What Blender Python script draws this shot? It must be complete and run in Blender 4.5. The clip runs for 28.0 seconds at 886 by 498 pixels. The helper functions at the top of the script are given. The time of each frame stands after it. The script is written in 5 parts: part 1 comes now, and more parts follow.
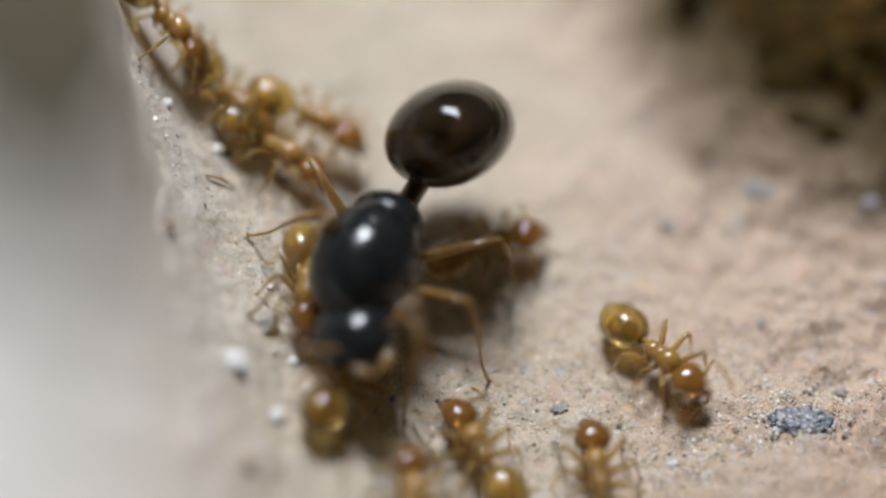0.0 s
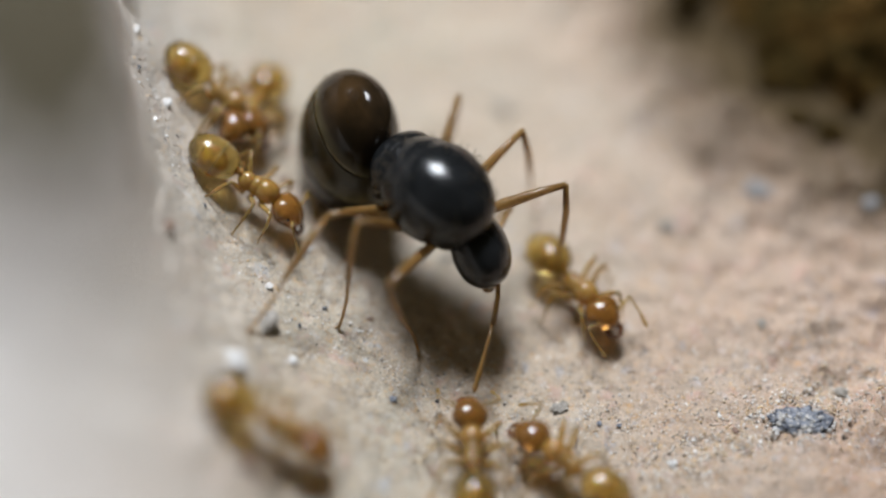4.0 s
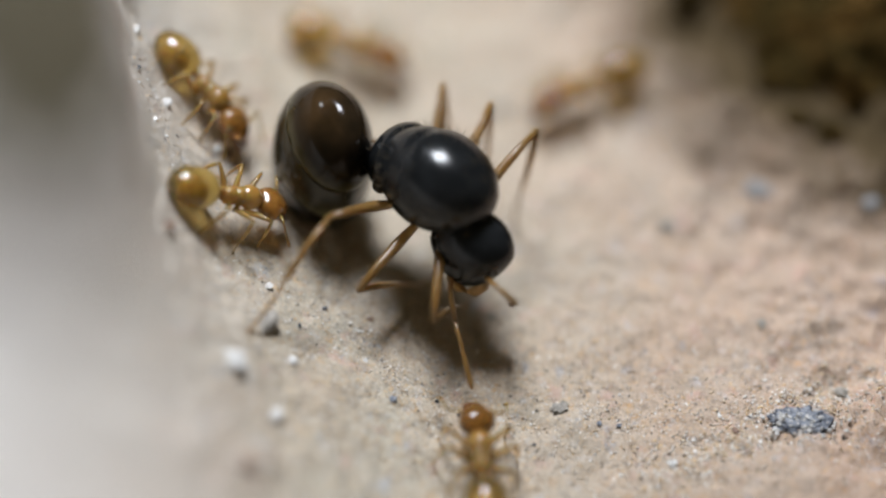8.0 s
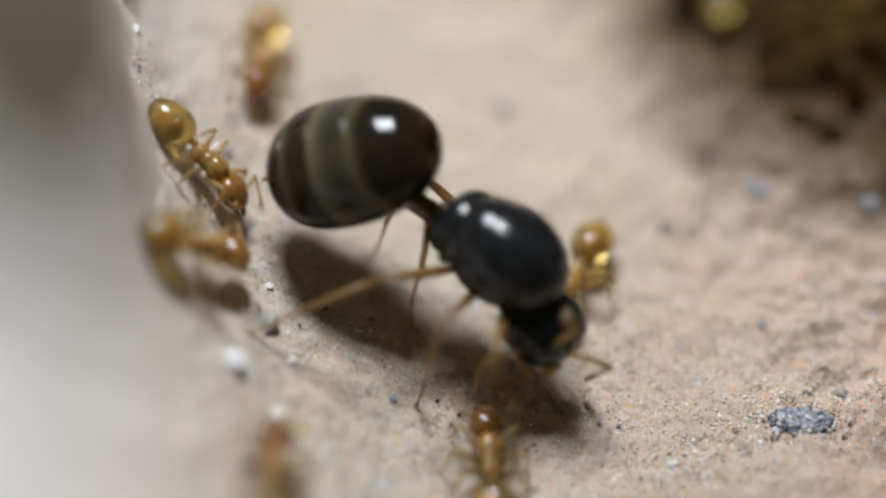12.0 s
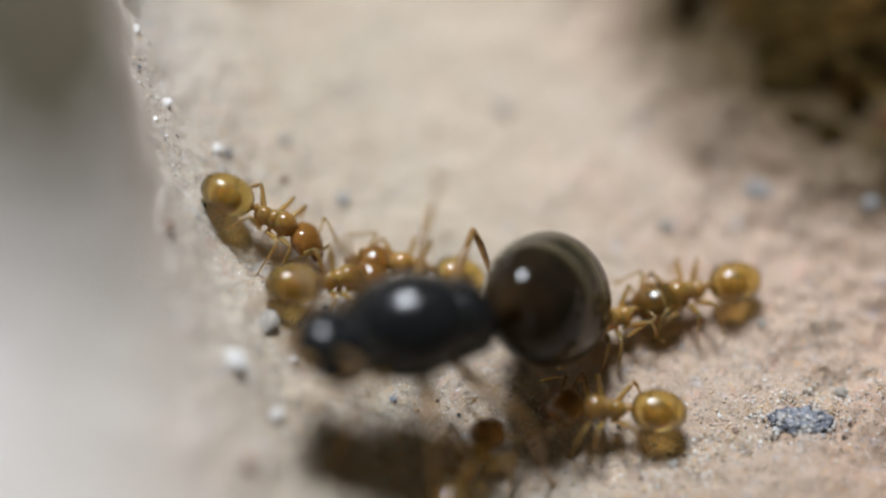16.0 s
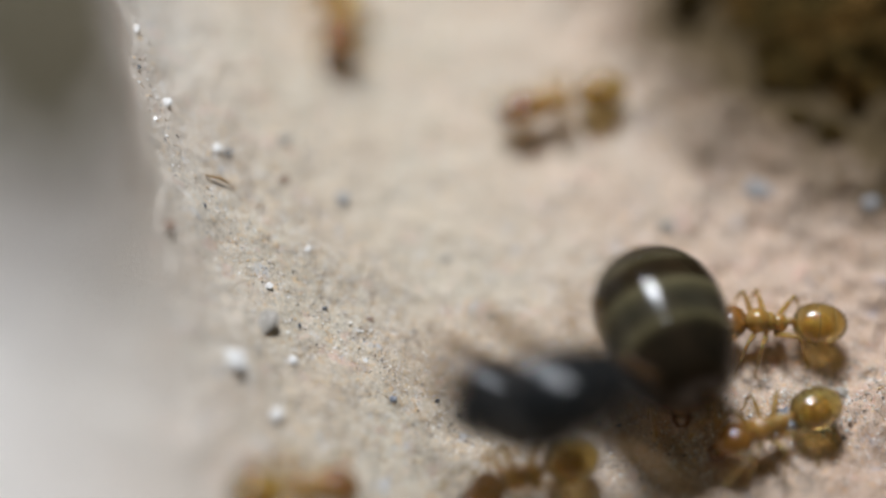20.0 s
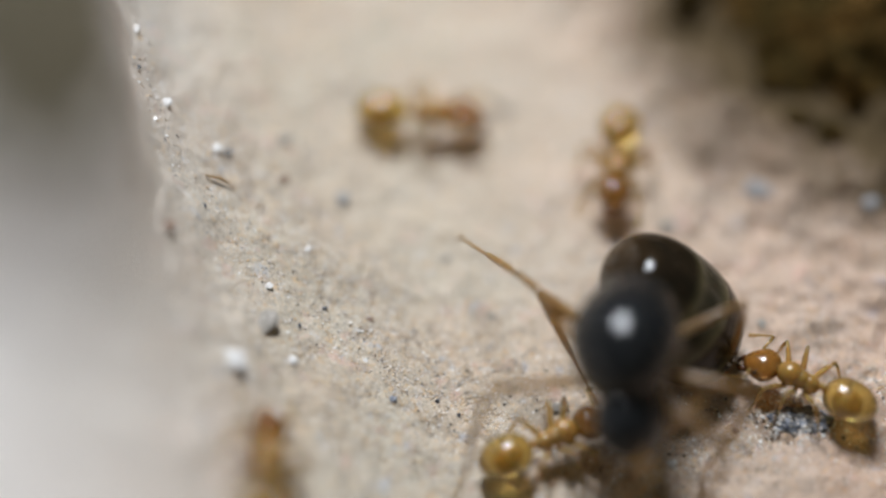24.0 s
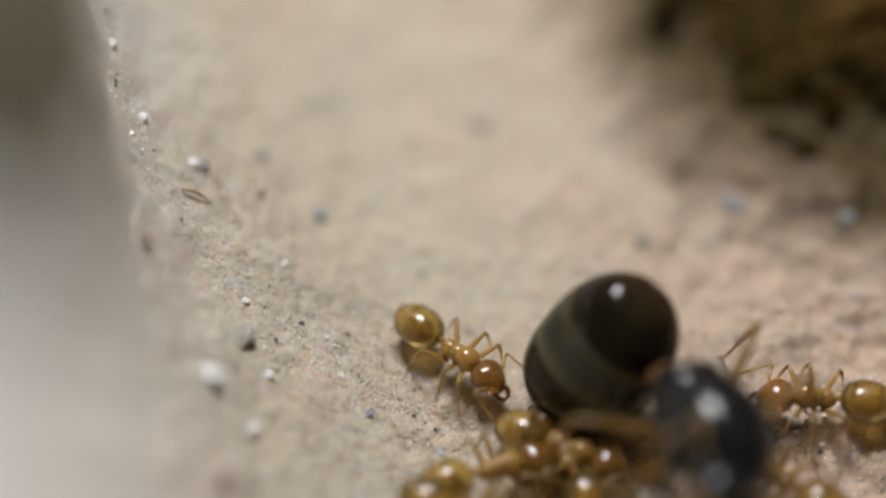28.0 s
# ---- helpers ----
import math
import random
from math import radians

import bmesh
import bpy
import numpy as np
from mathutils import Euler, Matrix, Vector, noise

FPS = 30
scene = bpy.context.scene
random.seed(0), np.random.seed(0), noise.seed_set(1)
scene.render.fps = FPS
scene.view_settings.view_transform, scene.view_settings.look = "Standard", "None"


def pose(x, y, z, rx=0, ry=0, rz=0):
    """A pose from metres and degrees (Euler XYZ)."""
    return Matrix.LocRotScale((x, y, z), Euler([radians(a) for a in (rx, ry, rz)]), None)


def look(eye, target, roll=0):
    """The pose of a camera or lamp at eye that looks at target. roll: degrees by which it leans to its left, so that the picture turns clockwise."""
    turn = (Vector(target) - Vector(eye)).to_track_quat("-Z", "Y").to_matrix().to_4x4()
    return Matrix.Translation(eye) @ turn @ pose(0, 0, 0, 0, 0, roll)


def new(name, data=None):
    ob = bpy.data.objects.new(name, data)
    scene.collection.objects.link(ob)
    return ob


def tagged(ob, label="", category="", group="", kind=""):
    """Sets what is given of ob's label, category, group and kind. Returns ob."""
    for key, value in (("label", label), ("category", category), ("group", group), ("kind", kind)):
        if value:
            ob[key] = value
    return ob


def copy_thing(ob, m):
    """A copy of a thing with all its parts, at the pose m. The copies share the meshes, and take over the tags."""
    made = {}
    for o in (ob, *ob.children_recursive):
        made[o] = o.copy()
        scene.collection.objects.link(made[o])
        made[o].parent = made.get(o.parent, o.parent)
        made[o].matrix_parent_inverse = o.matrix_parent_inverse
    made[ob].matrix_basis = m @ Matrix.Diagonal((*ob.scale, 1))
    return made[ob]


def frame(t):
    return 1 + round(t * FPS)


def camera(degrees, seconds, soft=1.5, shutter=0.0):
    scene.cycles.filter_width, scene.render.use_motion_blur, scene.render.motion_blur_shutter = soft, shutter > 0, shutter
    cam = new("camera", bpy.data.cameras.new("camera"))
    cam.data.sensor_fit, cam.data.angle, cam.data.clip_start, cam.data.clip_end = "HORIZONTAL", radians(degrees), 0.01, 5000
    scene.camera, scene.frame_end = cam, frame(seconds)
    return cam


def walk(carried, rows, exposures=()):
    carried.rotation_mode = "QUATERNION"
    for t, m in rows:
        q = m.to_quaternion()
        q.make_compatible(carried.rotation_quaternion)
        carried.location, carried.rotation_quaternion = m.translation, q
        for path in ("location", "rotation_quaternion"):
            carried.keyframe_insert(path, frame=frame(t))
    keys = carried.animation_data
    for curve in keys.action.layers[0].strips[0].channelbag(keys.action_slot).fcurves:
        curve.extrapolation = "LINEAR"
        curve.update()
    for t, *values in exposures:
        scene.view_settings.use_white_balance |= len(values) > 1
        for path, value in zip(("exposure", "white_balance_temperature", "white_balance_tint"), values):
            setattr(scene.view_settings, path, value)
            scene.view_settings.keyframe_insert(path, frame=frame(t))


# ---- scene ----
# Ants on a sandy floor that curves up into a wall. Plan numbers are in millimetres; MM turns them into metres.
MM = 0.001

# camera: a macro lens, still but for a nudge at the end
cam = camera(24, 28.0, soft=2.3, shutter=0.8)
cam.data.dof.use_dof = True
cam.data.dof.focus_distance = 36.9 * MM
cam.data.dof.aperture_fstop = 16.5
EYE = (0.0, -21.154 * MM, 31.925 * MM)
walk(cam, [(0.0, pose(*EYE, 35, 0, 0)), (26.6, pose(*EYE, 35, 0, 0)), (27.0, pose(*EYE, 35, 0.038, 0.026)),
           (27.3, pose(*EYE, 35.0, -0.063, -0.044)), (27.5, pose(*EYE, 35.02, -0.15, -0.105)), (28.0, pose(*EYE, 35.4, -0.527, -0.369))],
     [(0.0, 0.0, 6500, 10), (26.2, 0.0, 6500, 10), (27.0, -0.29, 7050, 10), (28.0, -0.23, 6950, 10)])

# light: one square lamp high behind the scene, and dim light from the room all round
world = bpy.data.worlds.new("world")
world.use_nodes = True
scene.world = world
world.node_tree.nodes["Background"].inputs[0].default_value = (1.0, 0.92, 0.52, 1)
world.node_tree.nodes["Background"].inputs[1].default_value = 0.034
lamp_data = bpy.data.lights.new("lamp", "AREA")
lamp_data.shape, lamp_data.size, lamp_data.energy, lamp_data.color = "SQUARE", 24 * MM, 0.0995, (0.93, 0.98, 1.06)
lamp = new("lamp", lamp_data)
lamp.matrix_world = look((-6 * MM, 42 * MM, 76 * MM), (0, 1 * MM, 0))


# ---- materials ----
def material(name, rough=0.5, **inputs):
    m = bpy.data.materials.new(name)
    m.use_nodes = True
    b = m.node_tree.nodes["Principled BSDF"]
    b.inputs["Roughness"].default_value = rough
    for k, v in inputs.items():
        b.inputs[k.replace("_", " ")].default_value = v
    return m, m.node_tree, b


def node(tree, kind, **values):
    n = tree.nodes.new(kind)
    for k, v in values.items():
        n.inputs[k.replace("_", " ")].default_value = v
    return n


def ramp(tree, source, stops):
    r = tree.nodes.new("ShaderNodeValToRGB")
    while len(r.color_ramp.elements) < len(stops):
        r.color_ramp.elements.new(0.5)
    for e, (p, c) in zip(r.color_ramp.elements, stops):
        e.position, e.color = p, (*c, 1)
    tree.links.new(source, r.inputs[0])
    return r.outputs[0]


def blend(tree, kind, fac, a, b):
    n = tree.nodes.new("ShaderNodeMix")
    n.data_type, n.blend_type = "RGBA", kind
    for s, v in zip((n.inputs[0], n.inputs[6], n.inputs[7]), (fac, a, b)):
        if isinstance(v, (int, float)):
            s.default_value = v
        elif isinstance(v, tuple):
            s.default_value = (*v, 1)
        else:
            tree.links.new(v, s)
    return n.outputs[2]


def grain(tree, per_mm, detail=4.0, rough=0.6):
    c = tree.nodes.new("ShaderNodeTexCoord")
    n = node(tree, "ShaderNodeTexNoise", Scale=per_mm / MM, Detail=detail, Roughness=rough)
    tree.links.new(c.outputs["Object"], n.inputs["Vector"])
    return n.outputs[0]


def relief(tree, bsdf, height, depth_mm, strength=1.0):
    b = node(tree, "ShaderNodeBump", Strength=strength, Distance=depth_mm * MM)
    tree.links.new(height, b.inputs["Height"])
    tree.links.new(b.outputs[0], bsdf.inputs["Normal"])


def sandy(name, light, warm, dark, speck):
    """Fine sandy mineral surface: broad patches, grains of several colours, dark specks, relief."""
    m, t, b = material(name, 0.85)
    broad = ramp(t, grain(t, 0.35, 3), [(0.35, light), (0.68, warm)])
    c = t.nodes.new("ShaderNodeTexCoord")
    cells = node(t, "ShaderNodeTexVoronoi", Scale=14 / MM)
    t.links.new(c.outputs["Object"], cells.inputs["Vector"])
    tone = ramp(t, cells.outputs["Color"], [(0.05, (0.66, 0.65, 0.66)), (0.3, (1, 0.96, 0.91)), (0.7, (1.16, 1.16, 1.16)), (0.95, (1.0, 0.80, 0.6))])
    base = blend(t, "MULTIPLY", 0.62, broad, tone)
    blot = ramp(t, grain(t, 3.1, 5, 0.7), [(0.36, (0.72, 0.67, 0.64)), (0.47, (1, 1, 1)), (0.62, (1, 1, 1)), (0.72, (1.25, 1.25, 1.27))])
    base = blend(t, "MULTIPLY", 0.5, base, blot)
    fine = ramp(t, grain(t, 22.0, 3, 0.7), [(0.30, (0.62, 0.58, 0.54)), (0.48, (1, 1, 1)), (0.72, (1.25, 1.23, 1.18))])
    base = blend(t, "MULTIPLY", 0.55, base, fine)
    ochre = ramp(t, grain(t, 9.0, 3, 0.6), [(0.58, (0, 0, 0)), (0.70, (0.6, 0.6, 0.6))])
    base = blend(t, "MIX", ochre, base, (0.70, 0.50, 0.26))
    for per_mm, tint, low, high in ((2.6, (0.47, 0.50, 0.55), 0.60, 0.70), (3.4, (0.66, 0.42, 0.20), 0.60, 0.71), (1.9, (0.66, 0.44, 0.36), 0.58, 0.70), (4.3, (0.72, 0.68, 0.64), 0.60, 0.69)):
        spots = ramp(t, grain(t, per_mm, 4, 0.62), [(low, (0, 0, 0)), (high, (0.62, 0.62, 0.62))])
        base = blend(t, "MIX", spots, base, tint)
    dots = node(t, "ShaderNodeTexVoronoi", Scale=3.6 / MM)
    t.links.new(c.outputs["Object"], dots.inputs["Vector"])
    near = ramp(t, dots.outputs["Distance"], [(0.07, (1, 1, 1)), (0.12, (0, 0, 0))])
    base = blend(t, "MIX", near, base, speck)
    t.links.new(base, b.inputs["Base Color"])
    relief(t, b, grain(t, 9.0, 6, 0.72), 0.06, 0.8)
    return m


GROUND = sandy("sandy_ground", (0.545, 0.495, 0.405), (0.575, 0.475, 0.37), (0.2, 0.17, 0.14), (0.26, 0.24, 0.22))
# the floor turns pinker to the right; the wall is greyer and paler
t = GROUND.node_tree
b = t.nodes["Principled BSDF"]
old = b.inputs["Base Color"].links[0].from_socket
pos = t.nodes.new("ShaderNodeTexCoord")
sep = t.nodes.new("ShaderNodeSeparateXYZ")
t.links.new(pos.outputs["Object"], sep.inputs[0])
pink = node(t, "ShaderNodeMapRange")
slant = node(t, "ShaderNodeMath")
slant.operation = "MULTIPLY_ADD"
slant.inputs[1].default_value = 0.1
t.links.new(sep.outputs[1], slant.inputs[0])
t.links.new(sep.outputs[0], slant.inputs[2])
pink.inputs[1].default_value, pink.inputs[2].default_value = 0.5 * MM, 6.5 * MM
t.links.new(slant.outputs[0], pink.inputs[0])
old = blend(t, "MULTIPLY", pink.outputs[0], old, (1.03, 0.90, 0.885))
# trodden soil round the clod, with the clod's soft shade painted into its brown
spread = t.nodes.new("ShaderNodeVectorMath")
spread.operation = "DISTANCE"
spread.inputs[1].default_value = tuple(v * MM for v in (10.73, 8.59, -0.01))
t.links.new(pos.outputs["Object"], spread.inputs[0])
uneven = node(t, "ShaderNodeMath")
uneven.operation = "MULTIPLY_ADD"
uneven.inputs[1].default_value = 5.0 * MM
t.links.new(grain(t, 0.55, 5, 0.7), uneven.inputs[0])
t.links.new(spread.outputs["Value"], uneven.inputs[2])
soil = node(t, "ShaderNodeMapRange")
for i, v in ((1, 8.5 * MM), (2, 11.2 * MM), (3, 0.97), (4, 0.0)):
    soil.inputs[i].default_value = v
t.links.new(uneven.outputs[0], soil.inputs[0])
old = blend(t, "MIX", soil.outputs[0], old, (0.072, 0.044, 0.010))
shift = node(t, "ShaderNodeMapRange")
shift.inputs[1].default_value, shift.inputs[2].default_value = 1.2 * MM, 5.0 * MM
t.links.new(sep.outputs[2], shift.inputs[0])
wall_tone = ramp(t, grain(t, 0.6, 5), [(0.35, (0.82, 0.77, 0.715)), (0.65, (0.87, 0.82, 0.77))])
# shade over the upper wall, painted in as a ragged brown-grey tint
dist = t.nodes.new("ShaderNodeVectorMath")
dist.operation = "DISTANCE"
dist.inputs[1].default_value = (-5.6 * MM, 0.4 * MM, 4.9 * MM)
t.links.new(pos.outputs["Object"], dist.inputs[0])
ragged = node(t, "ShaderNodeMath")
ragged.operation = "MULTIPLY_ADD"
ragged.inputs[1].default_value = 3.0 * MM
t.links.new(grain(t, 0.45, 4), ragged.inputs[0])
t.links.new(dist.outputs["Value"], ragged.inputs[2])
fade = node(t, "ShaderNodeMapRange")
for i, v in ((1, 3.6 * MM), (2, 6.6 * MM), (3, 1.0), (4, 0.0)):
    fade.inputs[i].default_value = v
t.links.new(ragged.outputs[0], fade.inputs[0])
wall_tone = blend(t, "MIX", fade.outputs[0], wall_tone, (0.63, 0.58, 0.525))
# and the deeper shade at its top, painted in as a dark olive patch
shade_dist = t.nodes.new("ShaderNodeVectorMath")
shade_dist.operation = "DISTANCE"
shade_dist.inputs[1].default_value = tuple(v * MM for v in (-6.1, 0.85, 7.3))
t.links.new(pos.outputs["Object"], shade_dist.inputs[0])
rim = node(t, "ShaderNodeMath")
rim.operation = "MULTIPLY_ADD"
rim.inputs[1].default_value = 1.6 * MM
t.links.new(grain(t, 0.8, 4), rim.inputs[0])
t.links.new(shade_dist.outputs["Value"], rim.inputs[2])
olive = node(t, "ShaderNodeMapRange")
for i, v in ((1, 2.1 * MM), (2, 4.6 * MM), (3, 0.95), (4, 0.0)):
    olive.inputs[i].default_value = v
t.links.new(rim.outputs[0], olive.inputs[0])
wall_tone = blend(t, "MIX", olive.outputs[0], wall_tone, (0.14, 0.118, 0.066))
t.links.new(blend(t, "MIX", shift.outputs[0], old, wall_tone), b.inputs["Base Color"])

CLOD, t, b = material("dark_soil", 1.0, Specular_IOR_Level=0.05)
tint = ramp(t, grain(t, 0.8, 6, 0.65), [(0.3, (0.022, 0.017, 0.005)), (0.46, (0.07, 0.047, 0.014)), (0.58, (0.125, 0.07, 0.02)), (0.72, (0.19, 0.105, 0.032))])
t.links.new(tint, b.inputs["Base Color"])
relief(t, b, grain(t, 3.0, 8, 0.7), 0.3, 1.0)

GRAINS, t, b = material("sand_grains", 0.75)
g = t.nodes.new("ShaderNodeNewGeometry")
pick = ramp(t, g.outputs["Random Per Island"], [(0.0, (0.04, 0.04, 0.045)), (0.06, (0.30, 0.26, 0.23)), (0.1, (0.62, 0.52, 0.41)), (0.35, (0.76, 0.56, 0.32)), (0.55, (0.66, 0.60, 0.54)), (0.85, (0.74, 0.68, 0.62)), (0.93, (0.95, 0.94, 0.92))])
t.links.new(pick, b.inputs["Base Color"])


def stone(name, colour, second, rough=0.5, per_mm=12):
    m, t, b = material(name, rough)
    t.links.new(ramp(t, grain(t, per_mm, 5), [(0.38, colour), (0.62, second)]), b.inputs["Base Color"])
    relief(t, b, grain(t, per_mm * 2, 5), 0.02, 0.6)
    return m


WHITE = stone("white_quartz", (0.56, 0.54, 0.51), (0.76, 0.74, 0.71), 0.4)
GREY = stone("grey_stone", (0.22, 0.20, 0.17), (0.42, 0.38, 0.33), 0.6)
BLUE = stone("blue_grey_slate", (0.09, 0.10, 0.13), (0.32, 0.34, 0.38), 0.5)
BLACK = stone("black_mineral", (0.02, 0.02, 0.022), (0.06, 0.05, 0.05), 0.35)
RUST = stone("rust_mineral", (0.16, 0.08, 0.05), (0.26, 0.16, 0.10), 0.5)
PALE = stone("pale_slate", (0.25, 0.25, 0.25), (0.36, 0.355, 0.35), 0.9)


def chitin(name, colour, second, rough=0.22, glow=0.0, reach=(1.0, 0.45, 0.12), clear=0.0, coat=0.4, per_mm=5.0, texture=0.004):
    """Insect shell: glossy, finely grained, and letting some light through."""
    m, t, b = material(name, rough)
    info = t.nodes.new("ShaderNodeObjectInfo")
    c = ramp(t, grain(t, per_mm, 4), [(0.35, colour), (0.65, second)])
    dim = ramp(t, info.outputs["Random"], [(0.0, (0.82, 0.8, 0.78)), (1.0, (1.08, 1.06, 1.05))])
    t.links.new(blend(t, "MULTIPLY", 1.0, c, dim), b.inputs["Base Color"])
    b.inputs["Subsurface Weight"].default_value = glow
    b.inputs["Subsurface Radius"].default_value = reach
    b.inputs["Subsurface Scale"].default_value = 0.25 * MM
    b.inputs["Transmission Weight"].default_value = clear
    b.inputs["Coat Weight"].default_value = coat
    b.inputs["Coat Roughness"].default_value = 0.08
    b.inputs["IOR"].default_value = 1.5
    relief(t, b, grain(t, per_mm * 12, 3), texture, 0.5)
    return m


AMBER = chitin("amber_chitin", (0.58, 0.325, 0.075), (0.69, 0.42, 0.12), 0.2, 0.3, clear=0.5)
HEAD = chitin("red_amber_chitin", (0.32, 0.145, 0.03), (0.45, 0.215, 0.048), 0.17, 0.1, clear=0.55)
GASTER = chitin("honey_chitin", (0.71, 0.51, 0.14), (0.81, 0.62, 0.22), 0.2, 0.1, (1.0, 0.6, 0.2), 0.93)
GBAND = chitin("pale_honey_membrane", (0.58, 0.42, 0.14), (0.68, 0.52, 0.22), 0.15, 0.2, clear=0.6)
JAW = chitin("dark_jaw", (0.10, 0.035, 0.012), (0.17, 0.06, 0.02), 0.2, 0.0)
LEG = chitin("leg_amber", (0.66, 0.42, 0.12), (0.78, 0.55, 0.20), 0.22, 0.2, clear=0.7, coat=0.2)
QLEG = chitin("queen_leg_brown", (0.36, 0.20, 0.055), (0.52, 0.32, 0.11), 0.28, 0.1, clear=0.55, coat=0.08)
SLANT = 0.25  # how far the queen's abdomen plates slant, a share of her length for each millimetre of height
BLACKSHELL = chitin("black_chitin", (0.009, 0.010, 0.011), (0.016, 0.0175, 0.019), 0.19, 0.0, coat=0.25, texture=0.006, per_mm=3)
DARKSHELL = chitin("dark_brown_chitin", (0.006, 0.005, 0.003), (0.018, 0.011, 0.005), 0.13, 0.0, coat=0.08, per_mm=1.2)
# plates that pale towards their hind edges, along the abdomen's length
t = DARKSHELL.node_tree
b = t.nodes["Principled BSDF"]
old = b.inputs["Base Color"].links[0].from_socket
pos = t.nodes.new("ShaderNodeTexCoord")
sep = t.nodes.new("ShaderNodeSeparateXYZ")
t.links.new(pos.outputs["Object"], sep.inputs[0])
far = node(t, "ShaderNodeMapRange")
far.inputs[1].default_value, far.inputs[2].default_value = 0.0, -3.25 * MM
t.links.new(sep.outputs[0], far.inputs[0])
rest = node(t, "ShaderNodeMath")
rest.operation = "SUBTRACT"
rest.inputs[0].default_value = 1.0
t.links.new(far.outputs[0], rest.inputs[1])
lift = node(t, "ShaderNodeMath")
lift.operation = "MULTIPLY"
lift.inputs[1].default_value = -SLANT / MM
t.links.new(sep.outputs[2], lift.inputs[0])
share = node(t, "ShaderNodeMath")
share.operation = "MULTIPLY_ADD"
t.links.new(lift.outputs[0], share.inputs[0])
t.links.new(rest.outputs[0], share.inputs[1])
t.links.new(far.outputs[0], share.inputs[2])
# shares run from below nought at the upper front, so they are moved up before the ramp
tone_at = node(t, "ShaderNodeMapRange")
tone_at.inputs[1].default_value, tone_at.inputs[2].default_value = -0.25, 1.0
t.links.new(share.outputs[0], tone_at.inputs[0])
tone = ramp(t, tone_at.outputs[0], [((w + 0.25) / 1.25, c) for w, c in (
    (-0.20, (0.010, 0.007, 0.005)), (0.10, (0.006, 0.005, 0.004)), (0.215, (0.008, 0.007, 0.005)), (0.27, (0.055, 0.049, 0.026)), (0.302, (0.10, 0.089, 0.049)),
    (0.312, (0.036, 0.034, 0.022)), (0.42, (0.024, 0.024, 0.018)), (0.49, (0.055, 0.051, 0.030)), (0.54, (0.09, 0.08, 0.044)), (0.566, (0.14, 0.125, 0.07)),
    (0.576, (0.008, 0.006, 0.004)), (0.73, (0.012, 0.009, 0.005)), (0.795, (0.09, 0.08, 0.045)), (0.81, (0.012, 0.009, 0.005)))])
# brown where the first plate narrows to the waist
tone = blend(t, "ADD", 1.0, tone, ramp(t, far.outputs[0], [(0.0, (0.030, 0.015, 0.004)), (0.07, (0.010, 0.005, 0.0015)), (0.16, (0.0, 0.0, 0.0))]))
mottle = ramp(t, grain(t, 1.3, 4, 0.6), [(0.38, (0.7, 0.68, 0.62)), (0.6, (1.1, 1.08, 1.05))])
t.links.new(blend(t, "ADD", 1.0, old, blend(t, "MULTIPLY", 1.0, tone, mottle)), b.inputs["Base Color"])
for shell, level in ((BLACKSHELL, 0.22), (DARKSHELL, 0.2)):
    shell.node_tree.nodes["Principled BSDF"].inputs["Specular IOR Level"].default_value = level
QBAND = chitin("pale_olive_membrane", (0.10, 0.09, 0.045), (0.18, 0.16, 0.085), 0.3, 0.3, coat=0.3)
COXA = chitin("coxa_brown", (0.08, 0.04, 0.012), (0.14, 0.07, 0.02), 0.28, 0.1)
CORE = chitin("gut_brown", (0.36, 0.22, 0.06), (0.62, 0.44, 0.15), 0.6, 0.3, per_mm=4)
EYE_BLACK = chitin("eye_black", (0.006, 0.005, 0.004), (0.012, 0.01, 0.008), 0.2)
HAIR, t, b = material("pale_bristle", 0.5)
b.inputs["Base Color"].default_value = (0.12, 0.085, 0.04, 1)


# ---- mesh helpers ----
def part(name, bm, mat, parent=None, label="", at=None):
    me = bpy.data.meshes.new(name)
    bm.to_mesh(me)
    bm.free()
    me.materials.append(mat)
    me.polygons.foreach_set("use_smooth", [True] * len(me.polygons))
    ob = new(name, me)
    if parent:
        ob.parent = parent
    if at is not None:
        ob.matrix_basis = at
    if label:
        tagged(ob, label)
    return ob


def place(x, y, z):
    return Matrix.Translation((x * MM, y * MM, z * MM))


def ball(bm, c, r, turn=None, seg=24, rings=14, shape=None):
    """An ellipsoid of centre c and radii r in millimetres; shape may bend each unit point."""
    v = bmesh.ops.create_uvsphere(bm, u_segments=seg, v_segments=rings, radius=1.0)["verts"]
    turn = turn or Matrix.Identity(3)
    for p in v:
        u = p.co.copy()
        s = shape(u) if shape else u
        p.co = (turn @ Vector((s.x * r[0], s.y * r[1], s.z * r[2])) + Vector(c)) * MM
    return v


def tube(bm, pts, radii, seg=8):
    """A round limb through points in millimetres, closed at both ends."""
    pts = [Vector(p) for p in pts]
    rings = []
    for i, p in enumerate(pts):
        d = (pts[min(i + 1, len(pts) - 1)] - pts[max(i - 1, 0)]).normalized()
        a = d.orthogonal().normalized()
        if abs(d.z) < 0.95:
            a = d.cross(Vector((0, 0, 1))).normalized()
        c = d.cross(a)
        rings.append([bm.verts.new((p + (a * math.cos(k) + c * math.sin(k)) * radii[i]) * MM) for k in [2 * math.pi * j / seg for j in range(seg)]])
    for r1, r2 in zip(rings, rings[1:]):
        for j in range(seg):
            bm.faces.new((r1[j], r1[(j + 1) % seg], r2[(j + 1) % seg], r2[j]))
    bm.faces.new(rings[0][::-1])
    bm.faces.new(rings[-1])


